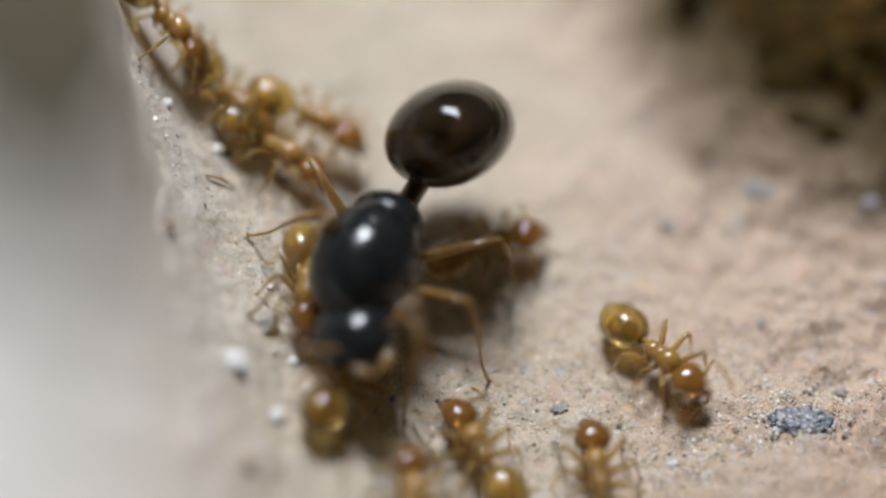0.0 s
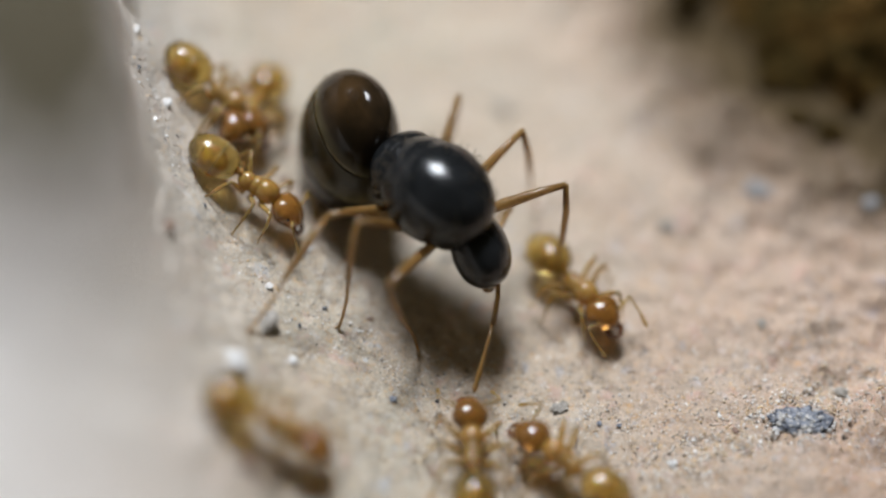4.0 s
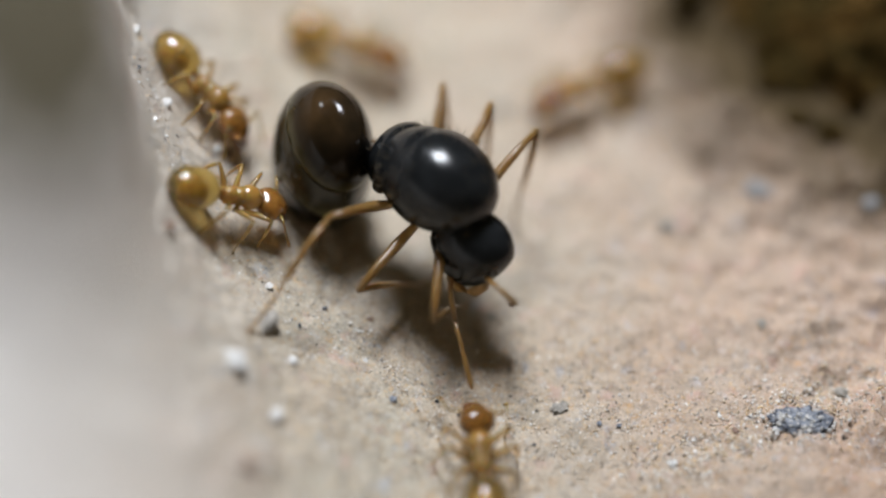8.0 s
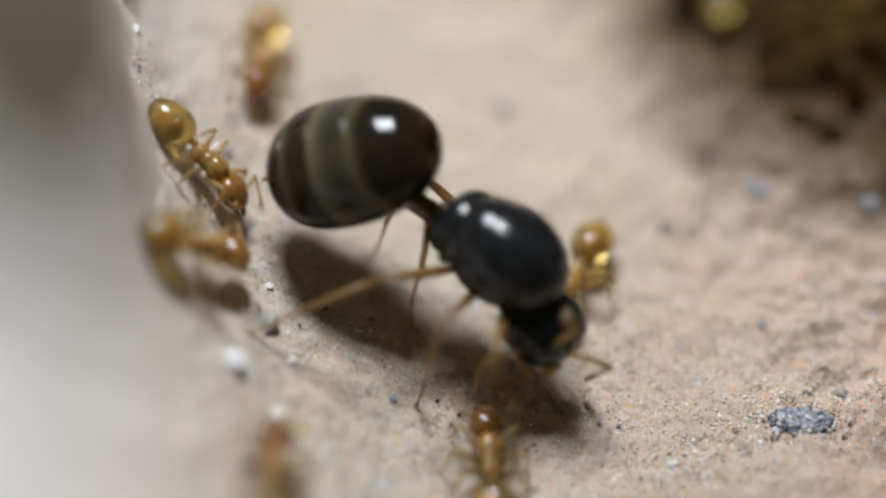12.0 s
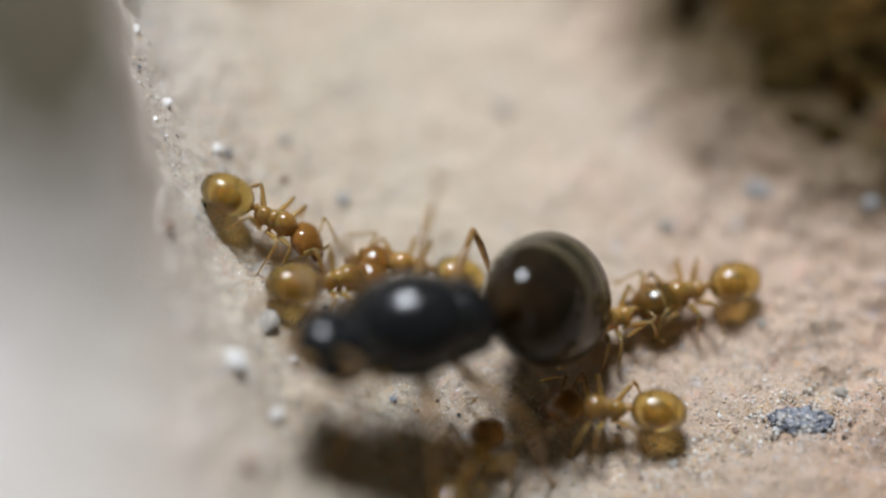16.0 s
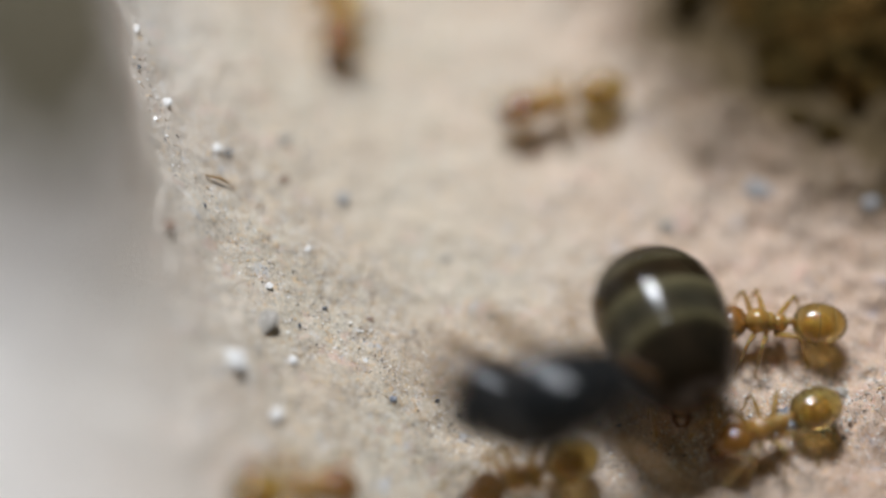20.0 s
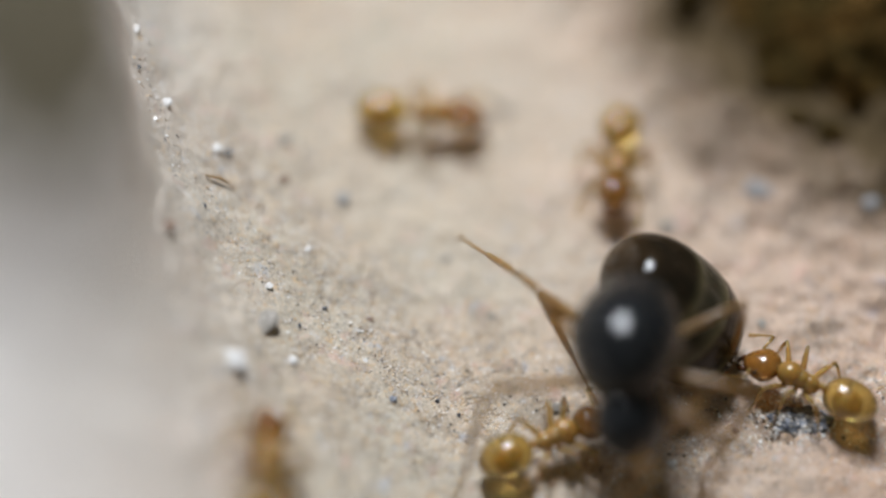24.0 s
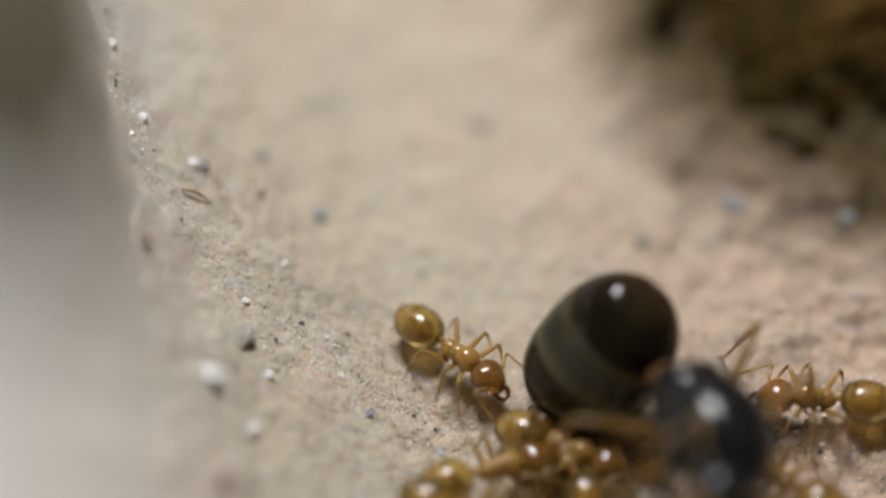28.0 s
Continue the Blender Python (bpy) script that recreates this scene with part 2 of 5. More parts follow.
def lump(c, r, rough, seed, sub=3, freq=1.0):
    """An uneven stone or crumb."""
    bm = bmesh.new()
    for v in bmesh.ops.create_icosphere(bm, subdivisions=sub, radius=1.0)["verts"]:
        u = v.co.normalized()
        k = 1 + rough * noise.fractal(u * freq * 1.6 + Vector((seed * 7.3, seed * 3.1, 0)), 0.8, 2.0, 4)
        v.co = (Vector((u.x * r[0], u.y * r[1], u.z * r[2])) * k + Vector(c)) * MM
    return bm


def spun(bm, profile, seg=32, closed=True, flat=(0.90, 0.84)):
    """A body turned about the x axis, from (x, radius) pairs in millimetres; slightly flattened below."""
    rings = []
    for x, r in profile:
        rings.append([bm.verts.new((x * MM, r * math.cos(k) * MM, r * math.sin(k) * (flat[0] if math.sin(k) > 0 else flat[1]) * MM)) for k in [2 * math.pi * j / seg for j in range(seg)]])
    for r1, r2 in zip(rings, rings[1:]):
        for j in range(seg):
            bm.faces.new((r1[j], r2[j], r2[(j + 1) % seg], r1[(j + 1) % seg]))
    if closed:
        bm.faces.new(rings[0])
        bm.faces.new(rings[-1][::-1])


def bristles(bm, spots, length, thick):
    """Short stiff hairs: (point, direction) pairs in millimetres."""
    for p, d in spots:
        d = Vector(d).normalized()
        tube(bm, [p, Vector(p) + d * length * 0.5, Vector(p) + d * length + Vector((-0.15 * length, 0, 0))], [thick, thick * 0.8, thick * 0.25], 3)


# ---- the ground ----
# plan of the ground, in millimetres: a floor that rises to a wall on the left
PROFILE = [(-7.1, 7.6), (-5.1, 3.6), (-4.75, 2.9), (-4.3, 2.3), (-3.17, 1.34), (-1.68, 0.57), (-0.6, 0.16), (0.6, 0.0), (80.0, 0.0)]
LEAN = 0.15
_q = np.linspace(-9.0, 80.0, 8901)
_z = np.interp(_q, [p[0] for p in PROFILE], [p[1] for p in PROFILE])
_k = np.exp(-0.5 * (np.arange(-60, 61) / 18.0) ** 2)
_z = np.convolve(np.pad(_z, 60, mode="edge"), _k / _k.sum(), mode="valid")
BUMPS = [(5.6, 4.2, 0.30, 1.0), (4.2, 5.6, 0.22, 0.9), (7.2, 3.0, 0.16, 1.2), (3.0, 2.6, 0.12, 0.8), (8.6, 5.4, 0.35, 1.2),
         (6.2, -3.2, 0.10, 1.1), (2.6, -4.2, -0.08, 1.4), (0.8, 5.0, -0.12, 2.0), (9.5, 0.5, 0.12, 1.5)]


def foot_wave(y):
    """Unevenness of the wall's foot, which dies out up the wall."""
    return 0.07 * np.sin(1.9 * y + 0.6) + 0.05 * np.sin(4.3 * y)


def foot_q(y):
    """Where the floor ends and the wall begins, along the sloping axis."""
    return -4.95 - 0.085 * np.clip(y, -8, 9) + foot_wave(y)


# the wall's face: how far it leans back for each millimetre of height, steep at its foot and flatter above
RISE = np.linspace(0.0, 16.0, 321)


def wall_back(y):
    """Setback of the wall at each height of RISE."""
    low = 0.02 + 1.6 / (1 + math.exp((y + 2.4) / 1.2))
    turn = 4.0 + 5.0 / (1 + math.exp(-(y + 0.5) / 1.5))
    k = np.clip(RISE / turn, 0, 1)
    slope = low + (1.45 - low) * k * k * (3 - 2 * k)
    return np.concatenate([[0.0], np.cumsum(0.5 * (slope[1:] + slope[:-1]) * (RISE[1] - RISE[0]))])


def ground_z(x, y):
    """Height of the ground, all in millimetres."""
    z = np.interp(x + LEAN * y, _q, _z)
    for bx, by, h, r in BUMPS:
        z = z + h * np.exp(-((x - bx) ** 2 + (y - by) ** 2) / (2 * r * r))
    return z


def ground_up(x, y, d=0.5):
    """The ground's upward normal, smoothed over an ant's width."""
    n = Vector((-(ground_z(x + d, y) - ground_z(x - d, y)) / (2 * d), -(ground_z(x, y + d) - ground_z(x, y - d)) / (2 * d), 1))
    return n.normalized()


def broken(x, y):
    """How rough the floor is: broken and pitted towards the clod."""
    k = min(1.0, max(0.0, (x + 0.45 * y - 4.4) / 2.2))
    return k * k * (3 - 2 * k)


def unevenness(p):
    h = 0.10 * noise.fractal(p * 0.9, 0.9, 2.0, 3)
    k = broken(p.x, p.y)
    if k > 0:
        h += k * (0.30 * noise.fractal(Vector((p.x * 0.85 + 4.1, p.y * 0.85, 0.3)), 0.8, 2.1, 4) - 0.16 * max(0.0, noise.noise(Vector((p.x * 1.3, p.y * 1.3, 7.7)))))
    return h


def build_ground():
    r = np.concatenate([np.arange(0.0, 15.5, 0.05), np.linspace(15.5, 80, 60)])
    up = np.concatenate([np.linspace(16.0, 6.0, 60), np.arange(5.9, 0.01, -0.06)])
    y = np.concatenate([np.linspace(-60, -9, 40), np.arange(-9, 13, 0.06), np.linspace(13, 80, 60)])
    rows = []
    for v in y:
        foot = float(foot_q(v))
        qf = foot + r
        zf = ground_z(qf - LEAN * v, v)
        even, fade = foot - foot_wave(v), np.exp(-up / 0.6)
        qw = even + foot_wave(v) * fade - np.interp(up, RISE, wall_back(v))
        z0 = float(ground_z(even - LEAN * v, v))
        zw = z0 + (zf[0] - z0) * fade + up
        rows.append(np.stack([np.concatenate([qw, qf]) - LEAN * v, np.full(len(up) + len(r), v), np.concatenate([zw, zf])], -1))
    grid = np.array(rows)
    # the edge between floor and wall is rounded
    k = len(up)
    soft = np.interp(y, [-5.0, 3.0], [1.0, 0.4])[:, None, None]
    for _ in range(160):
        c = grid[:, k - 22:k + 22].copy()
        c[:, 1:-1] += soft * (0.25 * c[:, :-2] - 0.5 * c[:, 1:-1] + 0.25 * c[:, 2:])
        grid[:, k - 22:k + 22] = c
    m, n = grid.shape[:2]
    co = grid.reshape(-1, 3)
    near = (np.abs(co[:, 0]) < 12) & (co[:, 1] > -10) & (co[:, 1] < 14)
    wall = np.arange(n * m) % n < k
    for i in np.nonzero(near)[0]:
        p = Vector(co[i])
        if wall[i]:
            h = 0.018 * noise.fractal(p * 0.5, 0.9, 2.0, 2) + 0.04 * max(0.0, min(1.0, 1.5 - 0.5 * p.z)) * noise.fractal(p * 1.5, 0.8, 2.0, 3)
            co[i, 0] += h
            co[i, 2] += 0.4 * h
        else:
            co[i, 2] += unevenness(p) + 0.035 * noise.noise(p * 5.0) + 0.02 * noise.noise(p * 11.0)
    idx = np.arange(n * m).reshape(m, n)
    faces = np.stack([idx[:-1, :-1], idx[:-1, 1:], idx[1:, 1:], idx[1:, :-1]], -1).reshape(-1, 4)
    me = bpy.data.meshes.new("ground")
    me.from_pydata((co * MM).tolist(), [], faces.tolist())
    me.materials.append(GROUND)
    me.polygons.foreach_set("use_smooth", [True] * len(me.polygons))
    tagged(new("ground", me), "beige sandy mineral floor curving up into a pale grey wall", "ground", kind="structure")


def surface(x, y):
    """Height of the ground with its broad unevenness."""
    z = float(ground_z(x, y))
    return z + unevenness(Vector((x, y, z)))


def build_grains():
    """Loose sand on the floor and the lower wall."""
    rnd = random.Random(5)
    verts, faces = [], []
    (ax, ay), (bx, by) = (3.39, -3.85, ), (7.87, -1.47, )
    for k in range(46000):
        coarse = k >= 42500
        if coarse:
            # coarser grains gather along a low ridge
            f = rnd.random()
            x, y = ax + (bx - ax) * f + rnd.gauss(0, 0.35), ay + (by - ay) * f + rnd.gauss(0, 0.28)
        elif k % 20 == 1:
            # crumbs gather in the corner between floor and wall
            y = rnd.uniform(-0.5, 5.5)
            x = float(foot_q(y)) + 0.12 + abs(rnd.gauss(0, 0.22)) - LEAN * y
        elif k % 4 == 0:
            # dark fine grains lie along the slope where floor and wall meet
            f = rnd.random()
            x, y = -4.5 + 5.3 * f + rnd.gauss(0, 0.3), 2.6 - 5.0 * f + rnd.gauss(0, 0.55)
        elif k % 4 < 3:
            x, y = rnd.uniform(-5.9, 9.0), rnd.gauss(-2.6, 1.6)
            y += max(0.0, -1.5 - x) * 0.8
        else:
            x, y = rnd.uniform(-6.2, 9.5), rnd.uniform(-6.5, 7.5)
        qv = x + LEAN * y
        if qv < float(foot_q(y)) + 0.1 or (x - 9.6) ** 2 + (y - 7.8) ** 2 < 36:
            continue
        s = rnd.choice((0.009, 0.010, 0.012, 0.014, 0.017, 0.024)) * rnd.uniform(0.8, 1.3)
        if k % 20 == 1 and not coarse:
            s *= rnd.uniform(1.2, 2.2)
        if coarse:
            s = rnd.choice((0.012, 0.015, 0.018, 0.024, 0.034)) * rnd.uniform(0.8, 1.2)
        z = surface(x, y) + s * 0.15
        k = len(verts)
        for dx, dy, dz in ((1, 0, 0), (0, 1, 0), (-1, 0, 0), (0, -1, 0), (0, 0, 0.8), (0, 0, -0.8)):
            j = [rnd.uniform(-0.35, 0.35) for _ in range(3)]
            verts.append(((x + s * (dx + j[0])) * MM, (y + s * (dy + j[1])) * MM, (z + s * (dz + j[2])) * MM))
        for a, c, d in ((0, 1, 4), (1, 2, 4), (2, 3, 4), (3, 0, 4), (1, 0, 5), (2, 1, 5), (3, 2, 5), (0, 3, 5)):
            faces.append((k + a, k + c, k + d))
    me = bpy.data.meshes.new("sand")
    me.from_pydata(verts, [], faces)
    me.materials.append(GRAINS)
    tagged(new("sand", me), "loose multicoloured sand grains strewn over the floor", "sand", kind="stuff")


def studded(thing, radii, mat, count, size, seed):
    """Crumbs sitting on a lump, each a part of it."""
    rnd = random.Random(seed)
    for i in range(count):
        u = Vector((rnd.uniform(-1, 0.8), rnd.uniform(-1, 0.5), rnd.uniform(-0.6, 1))).normalized()
        r = size * rnd.uniform(0.5, 1.4)
        part("crumb", lump((0, 0, 0), (r * 1.2, r, r * 0.8), 0.4, seed + i, 3, 1.4), mat, thing,
             at=place(u.x * radii[0] * 1.02, u.y * radii[1] * 1.02, u.z * radii[2] * 1.02) @ pose(0, 0, 0, 0, 0, rnd.uniform(0, 360)))


def build_clods():
    bm = lump((0, 0, 0), CLODSIZE, 0.14, 3, 7, 1.3)
    for v in bm.verts:
        p = v.co / MM
        high = min(1.0, max(0.0, (p.x + 5.0) / 7.0))
        v.co.z *= 0.55 + 0.75 * high * high * (3 - 2 * high)
        p = v.co / MM
        pit = max(0.0, noise.fractal(p * 0.75 + Vector((3.3, 0, 0)), 0.9, 2.0, 2) - 0.25)
        v.co += p.normalized() * MM * (0.42 * noise.fractal(p * 0.7, 0.8, 2.1, 5) + 0.10 * noise.noise(p * 2.4) + 0.06 * noise.noise(p * 5.1) - 1.3 * pit * high)
    ob = part("soil_clod", bm, CLOD, at=place(*CLODSPOT))
    studded(ob, tuple(c * 0.99 for c in CLODSIZE), CLOD, 90, 0.17, 51)
    tagged(ob, "large dark brown crumbly clod of soil lying on the sandy floor", "soil")
    for x, y, r, s in ((6.85, 4.05, 0.2, 11), (7.48, 3.77, 0.2, 14)):
        c = part("soil_crumb", lump((0, 0, 0), (r * 1.4, r, r * 0.6), 0.6, s, 3, 1.9), CLOD, at=place(x, y, float(ground_z(x, y)) + r * 0.2))
        tagged(c, "small dark brown soil crumb beside the large clod", "soil", "soil crumbs")


CLODSPOT = (10.85, 8.6, -0.7)
CLODSIZE = (6.5, 4.9, 3.4)


def build_pebbles():
    rows = [
        (-3.59, -2.52, 0.24, WHITE, "rounded white quartz grain"), (-3.09, -0.57, 0.09, WHITE, "tiny bright white quartz grain"),
        (-3.09, -1.42, 0.2, GREY, "grey stone chip on the sloping floor"), (2.07, -2.25, 0.14, GREY, "flat grey chip on the sandy floor"),
        (7.12, -1.87, 0.13, GREY, "dark slate chip on the sandy floor"), (5.15, -2.74, 0.07, RUST, "tiny dark red mineral grain"),
        (-5.59, 3.64, 0.12, WHITE, "white grain on the rim of the wall"), (-5.01, 2.42, 0.13, WHITE, "white flake at the foot of the wall"),
        (-4.15, 2.09, 0.11, WHITE, "white grain at the foot of the wall"), (-3.95, 2.14, 0.1, BLACK, "black grain at the foot of the wall"),
        (1.18, 4.63, 0.16, GREY, "grey grain on the pale floor"), (-3.02, 2.97, 0.13, GREY, "brown grain on the pale floor"),
        (-1.89, 1.95, 0.15, PALE, "bluish slate grain on the pale floor"), (5.97, 2.52, 0.26, PALE, "grey pebble on the pinkish floor"),
        (4.21, 1.69, 0.15, GREY, "small grey pebble on the pinkish floor"), (-4.75, -0.50, 0.14, RUST, "brown crumb on the pale wall"),
    ] + [
        (-0.10, -2.19, 0.05, BLACK, "tiny black mineral grain"), (-1.38, -1.63, 0.05, WHITE, "tiny bright white quartz grain"),
        (-2.62, -2.02, 0.09, WHITE, "small white quartz grain"), (0.91, -0.31, 0.08, GREY, "small grey grain lying on the floor"),
        (-1.31, -0.71, 0.06, RUST, "tiny rust-red grain on the sloping floor"), (0.06, 0.94, 0.1, GREY, "small grey grain lying on the floor"),
        (-2.85, -3.26, 0.14, WHITE, "pale quartz grain on the sloping floor"), (-2.45, 0.47, 0.08, WHITE, "small white quartz grain"),
        (-3.25, -4.53, 0.15, RUST, "brown crumb on the sloping floor"), (0.27, -2.45, 0.05, BLACK, "tiny black mineral grain"),
        (5.79, -0.57, 0.1, GREY, "small grey grain on the pinkish floor"), (-0.88, -2.35, 0.07, BLUE, "thin bluish slate splinter"),
        (-2.97, 2.00, 0.1, RUST, "brown grain on the pale floor"), (-5.45, 2.71, 0.07, BLACK, "black grain on the rim of the wall"),
        (4.01, -3.34, 0.09, WHITE, "small white quartz grain"), (8.08, 2.15, 0.2, PALE, "bluish pebble on the pinkish floor"),
        (-2.11, -0.66, 0.05, BLACK, "tiny black mineral grain"), (-2.53, -1.23, 0.05, BLACK, "tiny black mineral grain"),
        (-4.23, 0.57, 0.06, BLACK, "tiny black mineral grain"), (3.11, -2.59, 0.05, BLUE, "tiny dark slate grain"),
        (2.76, -2.56, 0.05, BLUE, "tiny dark slate grain"), (1.60, -2.99, 0.04, BLACK, "tiny black mineral grain"),
    ]
    rnd = random.Random(9)
    for i, (x, y, r, mat, label) in enumerate(rows):
        bm = lump((0, 0, 0), (r * rnd.uniform(0.85, 1.2), r * rnd.uniform(0.7, 1.0), r * rnd.uniform(0.22, 0.4)), 0.46, 130 + i, 3 if r > 0.1 else 2, 1.1)
        ob = part("pebble", bm, mat, at=Matrix.Translation(ground_up(x, y, 0.2) * r * 0.3 * MM) @ place(x, y, surface(x, y)) @ pose(0, 0, 0, 0, 0, rnd.uniform(0, 180)))
        for p in ob.data.polygons:
            p.use_smooth = False
        tagged(ob, label, "pebble", "loose grains on the floor")
    # the crumb of slate set with white crystals
    x, y = 6.29, -2.59
    crumb = part("slate_crumb", lump((0, 0, 0), (0.46, 0.26, 0.08), 0.5, 74, 4, 1.6), BLUE, at=place(x, y, surface(x, y) + 0.01))
    tagged(crumb, "blue-grey slate crumb set with small white crystals", "pebble")
    for i, (u, w, r) in enumerate(((-0.48, 0.10, 0.07), (-0.30, 0.02, 0.12), (-0.12, -0.06, 0.14), (0.14, 0.10, 0.15), (0.26, -0.10, 0.13), (0.38, 0.04, 0.12), (0.05, -0.13, 0.1))):
        shard = part("shard", lump((0, 0, 0), (r * 1.2, r * 0.8, r * 0.45), 0.5, 60 + i, 3, 1.8), BLUE, crumb, at=place(u, w, 0.0) @ pose(0, 0, 0, 0, 0, 47 * i))
        for p in shard.data.polygons:
            p.use_smooth = False
    for i in range(150):
        u, w = rnd.gauss(0.10, 0.27), rnd.gauss(-0.05, 0.17)
        if i % 6 == 0:
            u, w = rnd.gauss(-0.4, 0.08), rnd.gauss(0.04, 0.05)
        r = rnd.choice((0.016, 0.022, 0.03, 0.045))
        crystal = part("crystal", lump((0, 0, 0), (r * 1.3, r * 0.85, r * 0.6), 0.7, 80 + i, 1), WHITE if rnd.random() < 0.8 else GREY, crumb,
                       at=place(u, w, 0.015 + 0.06 * math.sqrt(max(0.0, 1 - (u / 0.45) ** 2 - (w / 0.22) ** 2))) @ pose(0, 0, 0, 40 * rnd.random(), 40 * rnd.random(), 360 * rnd.random()))
        crystal.data.polygons.foreach_set("use_smooth", [False] * len(crystal.data.polygons))
    # dry fibre at the foot of the wall
    bm = bmesh.new()
    (x0, y0), (x1, y1) = (-4.24, 1.31, ), (-3.77, 1.36, )
    tube(bm, [(x0, y0, float(ground_z(x0, y0)) + 0.05), ((x0 + x1) / 2, (y0 + y1) / 2 + 0.03, float(ground_z((x0 + x1) / 2, (y0 + y1) / 2)) + 0.12), (x1, y1, float(ground_z(x1, y1)) + 0.04)], [0.02, 0.03, 0.015], 6)
    tagged(part("fibre", bm, QLEG), "thin brown dry plant fibre at the foot of the wall", "fibre")


# ---- ants ----
def two_bone(root, foot, l1, l2, pole):
    """The knee of a limb of two lengths, bent towards pole."""
    d = foot - root
    r = min(d.length, (l1 + l2) * 0.995)
    d = d.normalized() if d.length > 1e-6 else Vector((1, 0, 0))
    a = (l1 * l1 - l2 * l2 + r * r) / (2 * r) if r > 1e-6 else 0
    a = max(-l1, min(l1, a))
    side = pole - d * pole.dot(d)
    side = side.normalized() if side.length > 1e-6 else d.orthogonal().normalized()
    knee = root + d * a + side * math.sqrt(max(0.0, l1 * l1 - a * a))
    return knee, root + d * r


def along(at, tip, up):
    """A pose at a point, its x axis towards tip and its z axis near up."""
    x = (tip - at).normalized()
    y = up.cross(x)
    y = y.normalized() if y.length > 1e-5 else x.orthogonal().normalized()
    z = x.cross(y)
    m = Matrix((x, y, z)).transposed().to_4x4()
    m.translation = at * MM
    return m


def limb(root, foot, l1, l2, pole):
    """Poses of the upper limb, and of the lower limb in the upper one's space."""
    knee, end = two_bone(root, foot, l1, l2, pole)
    up = pole
    m1 = along(root, knee, up)
    m2 = along(knee, end, up)
    return m1, m1.inverted() @ m2


def leg_meshes(l1, l2, w, upper, lower):
    bm = bmesh.new()
    tube(bm, [(-0.1 * l1, 0, -0.02), (0.05 * l1, 0, 0), (0.35 * l1, 0, 0.02 * l1), (0.7 * l1, 0, 0.02 * l1), (l1, 0, 0)], [w * 0.9, w * 0.8, w * 1.15, w * 0.9, w * 0.6], 8)
    up = part(upper, bm, LEG)
    bm = bmesh.new()
    tube(bm, [(0, 0, 0), (0.25 * l2, 0, 0.015 * l2), (0.52 * l2, 0, 0.0), (0.56 * l2, 0, -0.01 * l2), (0.75 * l2, 0, -0.03 * l2), (0.92 * l2, 0, -0.02 * l2), (l2, 0, 0)],
         [w * 0.55, w * 0.72, w * 0.6, w * 0.36, w * 0.33, w * 0.3, w * 0.34], 8)
    for s in (-1, 1):
        tube(bm, [(l2 * 0.98, 0, 0), (l2 * 1.02, s * w * 0.8, 0.2 * w), (l2 * 1.04, s * w * 1.1, -0.6 * w)], [w * 0.2, w * 0.16, w * 0.06], 5)
    low = part(lower, bm, LEG)
    return up, low


W_COXA = [(0.26, 0.15, 0.46), (0.05, 0.17, 0.44), (-0.13, 0.15, 0.44)]
W_FOOT = [(0.74, 0.56, 0.0), (0.12, 0.80, 0.0), (-0.60, 0.66, 0.0)]
W_LEG = (0.56, 0.80)


